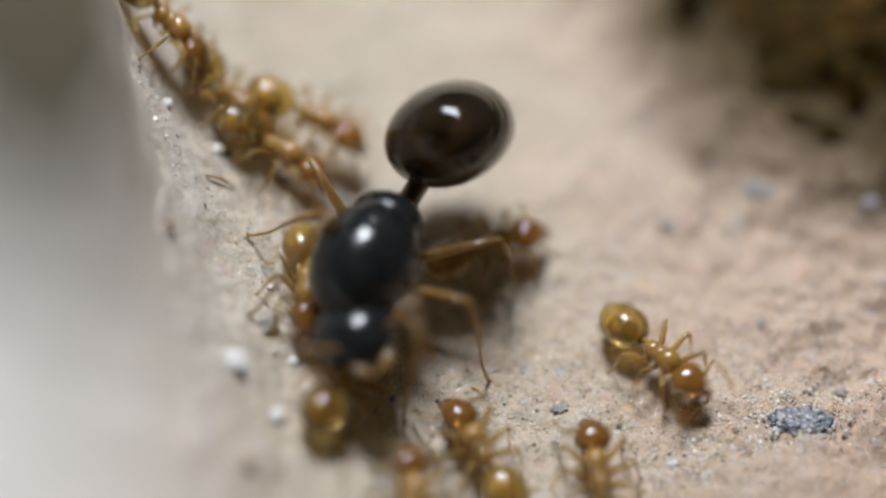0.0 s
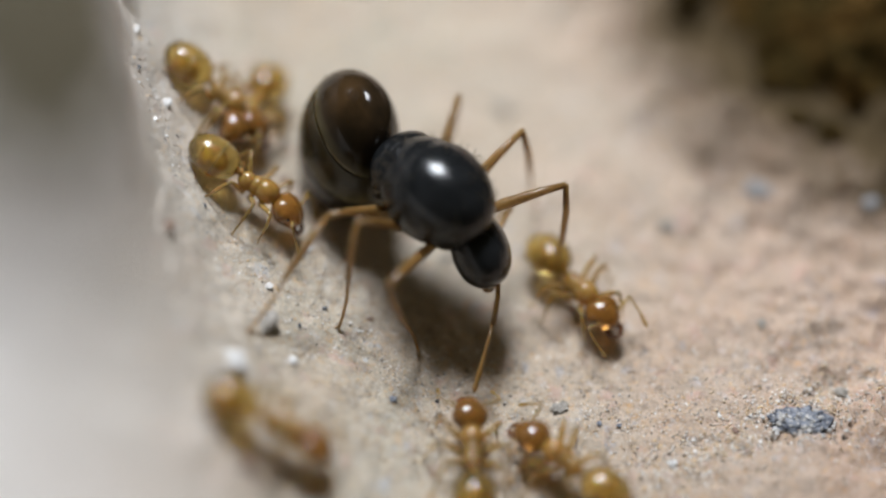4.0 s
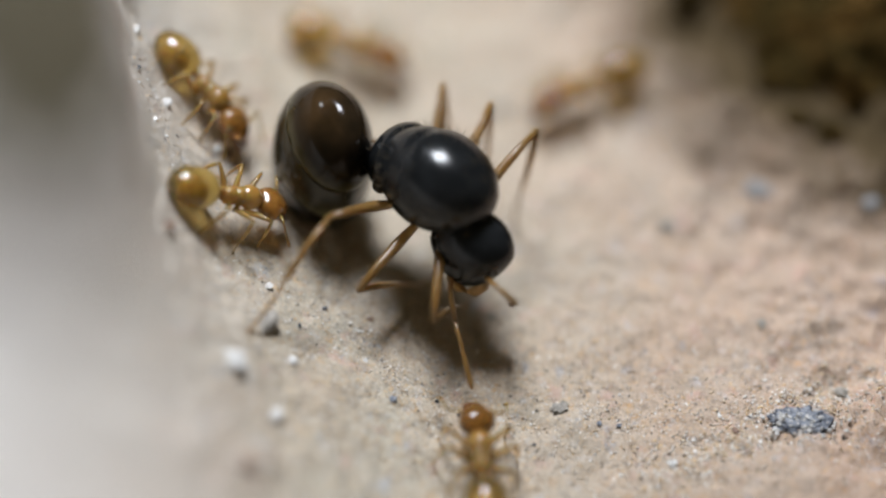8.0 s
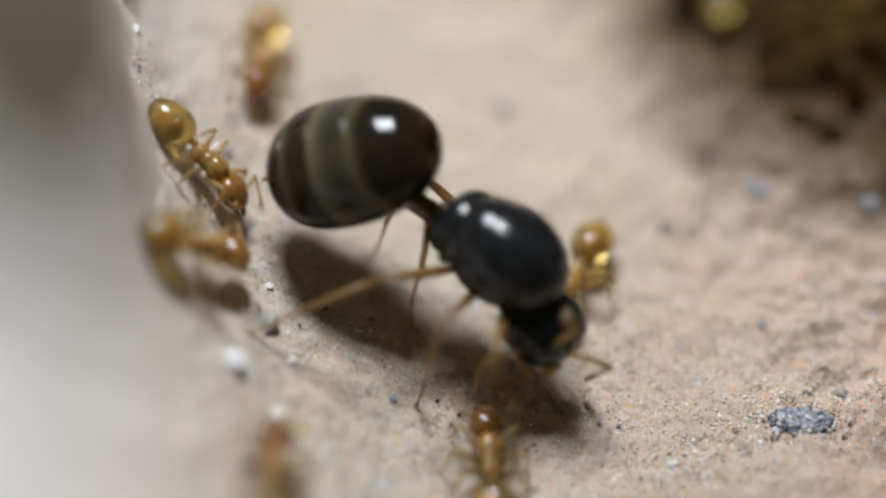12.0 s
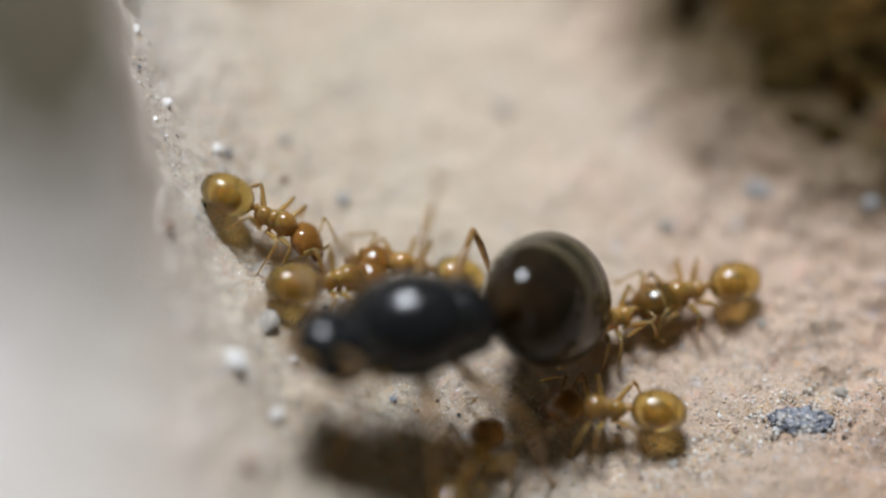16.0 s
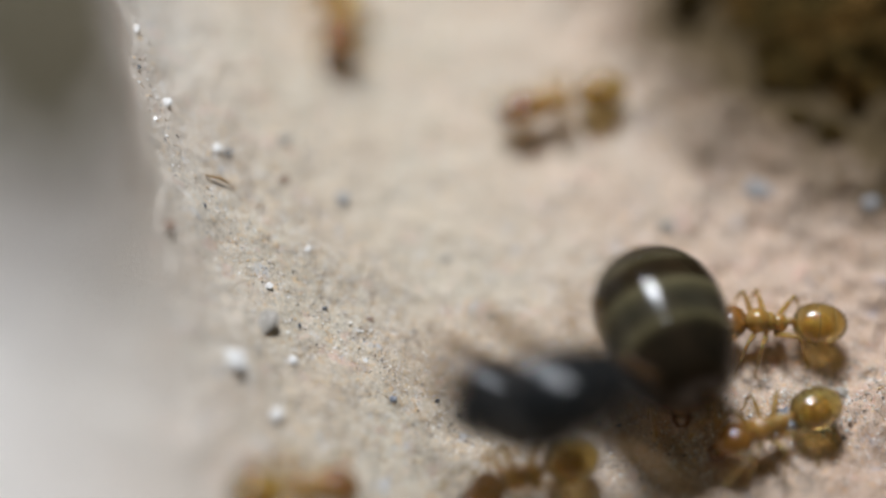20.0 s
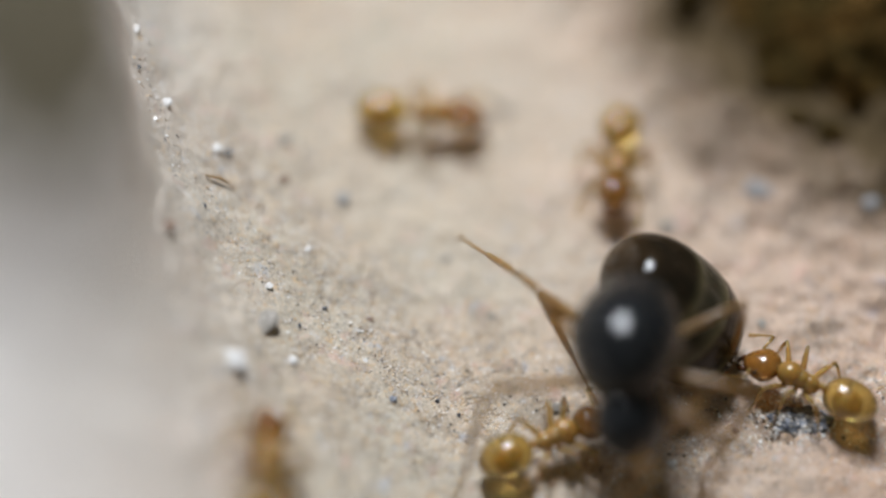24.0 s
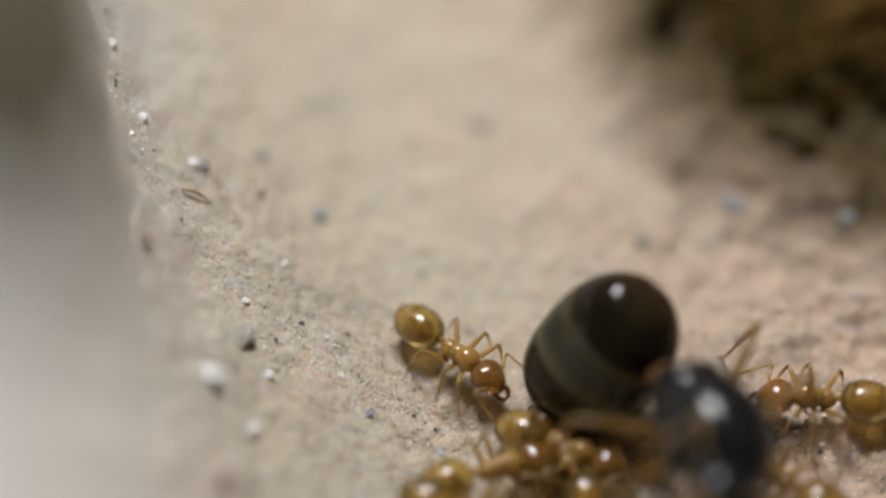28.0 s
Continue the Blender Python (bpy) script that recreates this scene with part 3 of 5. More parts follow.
def build_worker():
    """One amber worker ant, 2.4 mm long, facing +x, its feet at z = 0."""
    ant = new("worker_ant")
    tagged(ant, "amber yellow worker ant with a honey-coloured glossy abdomen", "ant", "worker ants")
    bm = bmesh.new()
    ball(bm, (0.22, 0, 0.67), (0.25, 0.225, 0.22), Matrix.Rotation(0.15, 3, "Y"))
    ball(bm, (0.01, 0, 0.63), (0.17, 0.175, 0.18))
    ball(bm, (-0.16, 0, 0.58), (0.19, 0.165, 0.185), Matrix.Rotation(-0.3, 3, "Y"))
    for s in (-1, 1):
        tube(bm, [(-0.21, 0.07 * s, 0.68), (-0.29, 0.08 * s, 0.75)], [0.022, 0.005], 5)
        for c in W_COXA:
            tube(bm, [(c[0], 0.06 * s, 0.56), (c[0], c[1] * s, c[2])], [0.055, 0.04], 8)
    part("thorax", bm, AMBER, ant)
    bm = bmesh.new()
    tube(bm, [(-0.26, 0, 0.56), (-0.32, 0, 0.60), (-0.37, 0, 0.68), (-0.41, 0, 0.60), (-0.44, 0, 0.58)], [0.04, 0.05, 0.065, 0.055, 0.036], 10)
    ball(bm, (-0.47, 0, 0.60), (0.075, 0.08, 0.08), seg=12, rings=8)
    part("petiole", bm, AMBER, ant)
    # abdomen: a clear honey-coloured bladder with raised plate edges round a darker core
    glen = 1.0
    rad = lambda u: 0.395 * max(0.0, 1 - abs(2 * u - 1) ** 2.2) ** 0.5 * (1.05 - 0.14 * u)
    step = lambda u: 1.0 + 0.012 * ((u % 0.26) / 0.26) if u > 0.3 else 1.0
    bm = bmesh.new()
    spun(bm, [(-u * glen, max(0.01, rad(u) * step(u))) for u in [0.003 + 0.994 * (0.5 - 0.5 * math.cos(math.pi * i / 44)) for i in range(45)]], 32)
    gaster = part("abdomen", bm, GASTER, ant, "glassy honey-coloured abdomen")
    gaster.matrix_basis = place(-0.41, 0, 0.60) @ pose(0, 0, 0, 0, -6, 0)
    bm = bmesh.new()
    ball(bm, (-0.48 * glen, 0, -0.08), (0.22, 0.17, 0.15), seg=20, rings=12)
    part("gut", bm, CORE, gaster, "brown gut seen through the shell")
    for u in (0.42, 0.72):
        bm = bmesh.new()
        spun(bm, [(-(u + d) * glen, rad(u + d) * (1.016 if abs(d) < 0.011 else 1.002)) for d in (-0.014, -0.008, 0.0, 0.008, 0.014)], 32, False)
        part("band", bm, GBAND, gaster, "pale stripe at the edge of a plate")
    bm, rnd = bmesh.new(), random.Random(3)
    spots = []
    for _ in range(46):
        u, a = rnd.uniform(0.1, 0.95), rnd.uniform(-0.3, math.pi + 0.3)
        r = rad(u)
        spots.append(((-u * glen, r * math.cos(a), r * math.sin(a) * 0.96), (-0.6, math.cos(a), math.sin(a))))
    bristles(bm, spots, 0.11, 0.005)
    part("bristles", bm, HAIR, gaster)
    # head
    square = lambda u: Vector((u.x if u.x > 0 else 0.9 * u.x * (1 - 0.12 * max(0, 1 - 3 * abs(u.y))), u.y * (1 - 0.26 * max(0, u.x)) * (1.0 + 0.08 * (u.x < 0)), u.z))
    bm = bmesh.new()
    ball(bm, (0.31, 0, 0), (0.37, 0.315, 0.25), shape=square)
    tube(bm, [(-0.08, 0, 0), (0.06, 0, 0)], [0.05, 0.09], 8)
    head = part("head", bm, HEAD, ant, "reddish amber head", at=place(0.42, 0, 0.70) @ pose(0, 0, 0, 0, 16, 0))
    for s in (-1, 1):
        bm = bmesh.new()
        ball(bm, (0.36, 0.26 * s, 0.08), (0.05, 0.03, 0.045), seg=12, rings=8)
        part("eye", bm, EYE_BLACK, head, "black compound eye")
        bm = bmesh.new()
        tube(bm, [(0.58, 0.13 * s, -0.04), (0.70, 0.13 * s, -0.06), (0.79, 0.06 * s, -0.07), (0.81, -0.02 * s, -0.07)], [0.05, 0.055, 0.04, 0.012], 8)
        part("mandible", bm, JAW, head, "dark red-brown mandible")
        bm = bmesh.new()
        tube(bm, [(0, 0, 0), (0.2, 0, 0.02), (0.46, 0, 0)], [0.022, 0.026, 0.03], 7)
        scape = part("antenna", bm, LEG, ant, "thin amber antenna")
        bm = bmesh.new()
        tube(bm, [(0, 0, 0), (0.12, 0, 0), (0.28, 0, -0.01), (0.40, 0, -0.02), (0.52, 0, -0.04), (0.62, 0, -0.05), (0.66, 0, -0.055)], [0.018, 0.018, 0.02, 0.022, 0.034, 0.034, 0.008], 7)
        flag = part("flagellum", bm, LEG, scape)
        m1, m2 = limb(Vector((0.86, 0.10 * s, 0.64)), Vector((1.32, 0.60 * s, 0.42)), 0.46, 0.66, Vector((0, s, 0.35)))
        scape.matrix_basis, flag.matrix_basis = m1, m2
        scape["slot"] = 0 if s > 0 else 1
    up, low = leg_meshes(*W_LEG, 0.050, "leg", "shin")
    for s in (-1, 1):
        for i in range(3):
            if i or s > 0:
                a, c = up.copy(), low.copy()
                scene.collection.objects.link(a), scene.collection.objects.link(c)
            else:
                a, c = up, low
            a.parent, c.parent = ant, a
            root = Vector((W_COXA[i][0], W_COXA[i][1] * s, W_COXA[i][2]))
            foot = Vector((W_FOOT[i][0], W_FOOT[i][1] * s, 0.0))
            a.matrix_basis, c.matrix_basis = limb(root, foot, *W_LEG, Vector((0.15 * (1 - i), 0.4 * s, 1)))
            a["slot"] = i + (0 if s > 0 else 3)
    return ant


Q_COXA = [(0.62, 0.42, -0.62), (0.10, 0.48, -0.70), (-0.45, 0.44, -0.66)]
Q_FOOT = [(1.9, 1.5, 0.0), (0.3, 2.4, 0.0), (-1.9, 2.0, 0.0)]
Q_LEG = (1.75, 2.45)


def build_queen():
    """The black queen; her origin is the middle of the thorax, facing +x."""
    ant = new("queen_ant")
    tagged(ant, "large glossy black queen ant with a pale-banded dark abdomen", "ant")

    def hump(u):
        k = 1 - 0.022 * math.exp(-((u.x + 0.28) / 0.07) ** 2) * max(0.0, u.z + 0.3)
        return Vector((u.x * (1.0 + 0.06 * max(0, u.x)), u.y * k * (1 - 0.14 * max(0, -u.x)), k * (u.z * (0.87 + 0.05 * u.x) if u.z > 0 else u.z * 0.92)))
    bm = bmesh.new()
    ball(bm, (0.12, 0, 0.04), (1.19, 0.93, 0.96), seg=72, rings=48, shape=hump)
    part("thorax", bm, BLACKSHELL, ant, "glossy black domed thorax")
    bm = bmesh.new()
    ball(bm, (-0.72, 0, 0.16), (0.44, 0.66, 0.44), seg=32, rings=20)
    part("scutellum", bm, BLACKSHELL, ant)
    bm = bmesh.new()
    ball(bm, (-0.88, 0, -0.22), (0.42, 0.58, 0.48), seg=32, rings=20)
    part("propodeum", bm, BLACKSHELL, ant)
    bm = bmesh.new()
    ball(bm, (0.78, 0, -0.22), (0.45, 0.66, 0.52), seg=32, rings=20)
    part("pronotum", bm, BLACKSHELL, ant)
    for s in (-1, 1):
        for z, x in ((0.12, -0.50), (-0.12, -0.62)):
            bm = bmesh.new()
            ball(bm, (x, 0.70 * s, z), (0.14, 0.09, 0.11), seg=12, rings=8)
            part("wing_scar", bm, DARKSHELL, ant, "small brown scar where a wing was shed")
        for c in Q_COXA:
            bm = bmesh.new()
            tube(bm, [(c[0] + 0.02, c[1] * s * 0.6, c[2] + 0.25), (c[0], c[1] * s, c[2] - 0.02)], [0.24, 0.13], 12)
            part("coxa", bm, COXA, ant)
    bm, rnd = bmesh.new(), random.Random(8)
    spots = []
    for _ in range(320):
        u = Vector((rnd.uniform(-1, 1), rnd.uniform(-1, 1), rnd.uniform(-0.2, 1))).normalized()
        h = hump(u)
        spots.append(((0.12 + h.x * 1.15, h.y * 0.96, 0.04 + h.z * 0.98), u))
    bristles(bm, spots, 0.11, 0.0045)
    part("bristles", bm, HAIR, ant)
    # the waist: a short stalk with an upright scale, pivot under the rear of the thorax
    bm = bmesh.new()
    tube(bm, [(-0.1, 0, 0), (0.06, 0, 0), (0.2, 0, 0.02), (0.34, 0, 0), (0.5, 0, 0), (0.95, 0, 0)], [0.22, 0.20, 0.22, 0.20, 0.19, 0.22], 14)
    ball(bm, (0.2, 0, 0.16), (0.10, 0.21, 0.25), seg=20, rings=12)
    part("petiole", bm, COXA, ant, "dark brown waist with an upright scale", at=place(-1.1, 0, -0.32))
    # abdomen: dark plates over a pale membrane, pivot at the waist
    # the plates' hind edges slant, reaching further back along the upper side
    rad = lambda u: 1.17 * max(0.0, 1 - abs(2 * u - 1) ** (2.6 if u < 0.5 else 2.5)) ** 0.5 * (0.91 + 0.17 * u)
    length = 3.25
    plates = ((0.0, 0.306), (0.314, 0.566), (0.574, 0.80), (0.81, 0.985))

    def shell(bm, us, grow, tuck=()):
        """Rings of the abdomen at shares us of its length, slanting with SLANT."""
        rings = []
        for u, g in [(v, grow) for v in us] + list(tuck):
            ring = []
            for j in range(48):
                c, k = math.cos(2 * math.pi * j / 48), math.sin(2 * math.pi * j / 48)
                w = u
                for _ in range(12):
                    r = max(0.02, rad(min(0.995, max(0.002, w))))
                    w = 0.5 * w + 0.5 * (u + SLANT * r * k * 0.8 * (1 - w))
                w = min(0.995, max(0.002, w))
                r = max(0.02, rad(w)) * g
                ring.append(bm.verts.new((-w * length * MM, r * c * MM, r * k * (0.80 if k > 0 else 0.78) * MM)))
            rings.append(ring)
        for r1, r2 in zip(rings, rings[1:]):
            for j in range(48):
                bm.faces.new((r1[j], r1[(j + 1) % 48], r2[(j + 1) % 48], r2[j]))
        bm.faces.new(rings[0][::-1])
        bm.faces.new(rings[-1])
    gaster = None
    for k, (u0, u1) in enumerate(plates):
        us = [u0 - 0.24 * (k == 0) + (u1 - u0 + 0.24 * (k == 0)) * i / 23 for i in range(24)]
        bm = bmesh.new()
        shell(bm, us, 1.012 - 0.006 * k, [(u1 + 0.002, 0.965)])
        if gaster is None:
            gaster = part("abdomen", bm, DARKSHELL, ant, "dark glossy abdomen with pale bands", at=place(-1.45, 0, -0.25))
        else:
            part("plate", bm, DARKSHELL, gaster, "dark brown abdomen plate")
    bm = bmesh.new()
    shell(bm, [0.15 + 0.845 * i / 40 for i in range(41)], 0.985)
    part("membrane", bm, QBAND, gaster, "pale olive membrane between the plates")
    bm = bmesh.new()
    tube(bm, [(-length * 0.97, 0, 0), (-length * 1.02, 0, -0.03), (-length * 1.06, 0, -0.05)], [0.10, 0.06, 0.012], 8)
    part("sting", bm, QLEG, gaster)
    bm = bmesh.new()
    spots = []
    for _ in range(60):
        u, a = rnd.uniform(0.1, 0.97), rnd.uniform(0, 2 * math.pi)
        r = rad(u)
        spots.append(((-u * length, r * math.cos(a), r * math.sin(a) * 0.80), (-0.7, math.cos(a), math.sin(a))))
    bristles(bm, spots, 0.13, 0.004)
    part("bristles", bm, HAIR, gaster)
    # head, pivot at the neck
    bm = bmesh.new()
    ball(bm, (0.58, 0, 0), (0.71, 0.78, 0.52), seg=40, rings=26, shape=lambda u: Vector((u.x, u.y * (1 - 0.25 * max(0, u.x)), u.z)))
    tube(bm, [(-0.2, 0, 0), (0.15, 0, 0)], [0.16, 0.28], 14)
    head = part("head", bm, BLACKSHELL, ant, "black rounded head", at=place(1.08, 0, -0.30))
    for s in (-1, 1):
        bm = bmesh.new()
        ball(bm, (0.62, 0.60 * s, 0.14), (0.15, 0.09, 0.14), seg=16, rings=10)
        part("eye", bm, EYE_BLACK, head, "black compound eye")
        bm = bmesh.new()
        tube(bm, [(1.02, 0.28 * s, -0.08), (1.26, 0.28 * s, -0.12), (1.42, 0.14 * s, -0.14), (1.46, -0.02 * s, -0.14)], [0.12, 0.13, 0.10, 0.03], 10)
        part("mandible", bm, QLEG, head, "reddish brown mandible")
    for k, (y, z) in enumerate(((0, 0.45), (0.13, 0.42), (-0.13, 0.42))):
        bm = bmesh.new()
        ball(bm, (0.38 - 0.14 * (k == 0), y, z * 0.95), (0.05, 0.05, 0.04), seg=10, rings=6)
        part("ocellus", bm, DARKSHELL, head)
    for s in (-1, 1):
        bm = bmesh.new()
        tube(bm, [(0, 0, 0), (0.5, 0, 0.05), (1.0, 0, 0)], [0.045, 0.05, 0.055], 8)
        scape = part("antenna", bm, QLEG, ant, "brown elbowed antenna")
        scape["slot"] = 0 if s > 0 else 1
        bm = bmesh.new()
        tube(bm, [(0, 0, 0), (0.3, 0, 0), (0.6, 0, 0), (0.9, 0, 0), (1.15, 0, 0), (1.25, 0, 0)], [0.034, 0.034, 0.04, 0.05, 0.05, 0.015], 8)
        part("flagellum", bm, QLEG, scape)
    for s in (-1, 1):
        for i in range(3):
            up, low = leg_meshes(*Q_LEG, 0.092, "leg", "shin")
            for o in (up, low):
                o.data.materials[0] = QLEG
            up.parent, low.parent = ant, up
            up["slot"] = i + (0 if s > 0 else 3)
    return ant


# ---- movement ----
def basis(at, forward, up):
    x = Vector(forward).normalized()
    y = Vector(up).cross(x).normalized()
    m = Matrix((x, y, x.cross(y))).transposed().to_4x4()
    m.translation = Vector(at) * MM
    return m


def stance(x, y, a, lift):
    """An ant's pose on the ground, resting on the points under its head, tail and sides."""
    c, d = math.cos(radians(a)), math.sin(radians(a))
    g = lambda u, v: Vector((x + u * c - v * d, y + u * d + v * c, float(ground_z(x + u * c - v * d, y + u * d + v * c))))
    front, back, left, right = g(0.9, 0), g(-1.1, 0), g(0, 0.6), g(0, -0.6)
    up = (front - back).cross(left - right).normalized()
    z = max(float(ground_z(x, y)), 0.55 * front.z + 0.45 * back.z, 0.5 * (left.z + right.z))
    return basis(Vector((x, y, z + 0.68 + lift)) - 0.68 * up, front - back, up)


def crawl(ant, rows):
    """Walk a worker over the ground. Rows: seconds, x, y (mm), heading (degrees), height above the ground (mm)."""
    ts = [r[0] for r in rows]
    col = lambda i: [(r[i] if len(r) > i else 0.0) for r in rows]
    times = sorted(set(ts) | {round(k * 0.25, 2) for k in range(113)})
    keys, seen = [], []
    for t in times:
        x, y, a, lift = (float(np.interp(t, ts, col(i))) for i in (1, 2, 3, 4))
        keys.append((t, stance(x, y, a, lift)))
        if -9.5 < x < 10 and -8 < y < 12:
            seen.append(t)
    keep = [k for i, k in enumerate(keys) if i in (0, len(keys) - 1) or k[0] in ts or any(abs(k[0] - s) < 0.3 for s in seen)]
    walk(ant, keep)
    # legs swing while it walks, antennae sweep
    if not seen:
        return
    phase, steps = 0.0, [(0.0, 0.0, 0.0)]
    t, dt = max(0.0, seen[0] - 0.3), 0.14
    xs, ys, hs = col(1), col(2), col(3)
    end = min(28.0, seen[-1] + 0.3)
    while t < end:
        d = math.hypot(np.interp(t + dt, ts, xs) - np.interp(t, ts, xs), np.interp(t + dt, ts, ys) - np.interp(t, ts, ys))
        d += abs(np.interp(t + dt, ts, hs) - np.interp(t, ts, hs)) * 0.012
        phase += min(1.7, d * 4.2)
        t = round(t + dt, 3)
        steps.append((t, phase, min(1.0, 0.15 + d / 0.12)))
    for ob in ant.children:
        kind, slot = ob.name.split(".")[0], ob.get("slot", 0)
        rest = ob.matrix_basis.copy()
        at = Matrix.Translation(rest.translation)
        if kind == "leg":
            side = 1 if slot < 3 else -1
            offset = math.pi * ((slot + (slot > 2)) % 2)
            out = []
            for t, p, k in steps:
                s = math.sin(p + offset)
                lift = max(0.0, math.cos(p + offset)) * k
                out.append((t, at @ pose(0, 0, 0, 9 * lift * side, 0, 17 * s * k * side) @ at.inverted() @ rest))
            walk(ob, out + [(28.0, out[-1][1])] if out[-1][0] < 28 else out)
        elif kind == "antenna":
            side = 1 if slot == 0 else -1
            out = [(t, at @ pose(0, 0, 0, 0, 7 * math.sin(3.1 * t + slot), side * 14 * math.sin(2.3 * t + 2 * slot + ts[1])) @ at.inverted() @ rest) for t, p, k in steps[::3]]
            walk(ob, out + [(28.0, out[-1][1])] if out[-1][0] < 28 else out)


# points that a foot of the queen holds or reaches for: by leg: from, to, x, y, height above the ground, and how far the knee leans out or which way it points
HELD = {
    0: [(5.3, 9.3, 1.35, 1.75, 0.05), (2.3, 3.6, 0.81, 1.49, 0.05), (9.5, 11.7, 0.16, -0.83, 0.05), (11.8, 12.6, 0.97, -1.85, 0.05), (26.4, 27.3, 6.47, -2.25, 0.05)],
    1: [(0.8, 1.3, 1.19, 3.20, 0.05), (5.3, 9.3, 0.75, 2.35, 0.05, 0.25), (1.6, 3.6, -1.30, 1.10, 0.05), (9.5, 11.7, -0.98, 0.53, 0.05), (11.8, 12.6, -0.55, -0.66, 0.05), (25.9, 27.3, 5.66, -1.28, 0.05)],
    2: [(1.7, 2.3, 0.17, 5.18, 1.6), (2.8, 3.2, 0.44, 4.50, 1.2), (5.3, 9.3, 0.15, 2.75, 0.05, 0.15), (11.5, 12.6, -1.49, 0.38, 0.05), (9.6, 10.4, -1.51, 3.67, 1.87, -0.04, 0.47, 0.88), (10.5, 11.6, -1.52, 3.97, 1.76, -0.06, 0.24, 0.97), (24.4, 25.2, 4.26, -0.49, 0.3), (25.9, 26.2, 4.92, 0.71, 0.9), (26.7, 27.2, 5.04, 1.14, 1.0)],
    3: [(5.3, 9.3, 0.55, 0.15, 0.05), (9.5, 11.7, 0.11, -1.32, 0.05), (20.4, 21.3, 1.49, -1.21, 0.1)],
    4: [(12.1, 12.6, -0.64, -1.85, 0.05), (5.3, 9.3, -0.15, 0.45, 0.05), (1.4, 3.6, -0.98, 0.40, 0.05), (9.5, 11.7, -0.37, -1.01, 0.05), (15.9, 16.2, 0.12, 3.55, 0.8), (23.3, 24.4, 2.77, -2.19, 0.05), (24.7, 25.3, -0.43, -2.96, 0.05)],
    5: [(0.8, 12.3, -3.36, -1.80, 0.05), (23.3, 24.3, 0.32, 0.75, 1.0, 0.45, -0.35, 0.8)],
}
# where the tip of an antenna is held in a worker's jaws: antenna, from, to, x, y, z
PULLED = [(1, 0.6, 12.0, 0.53, -2.31, 0.5)]


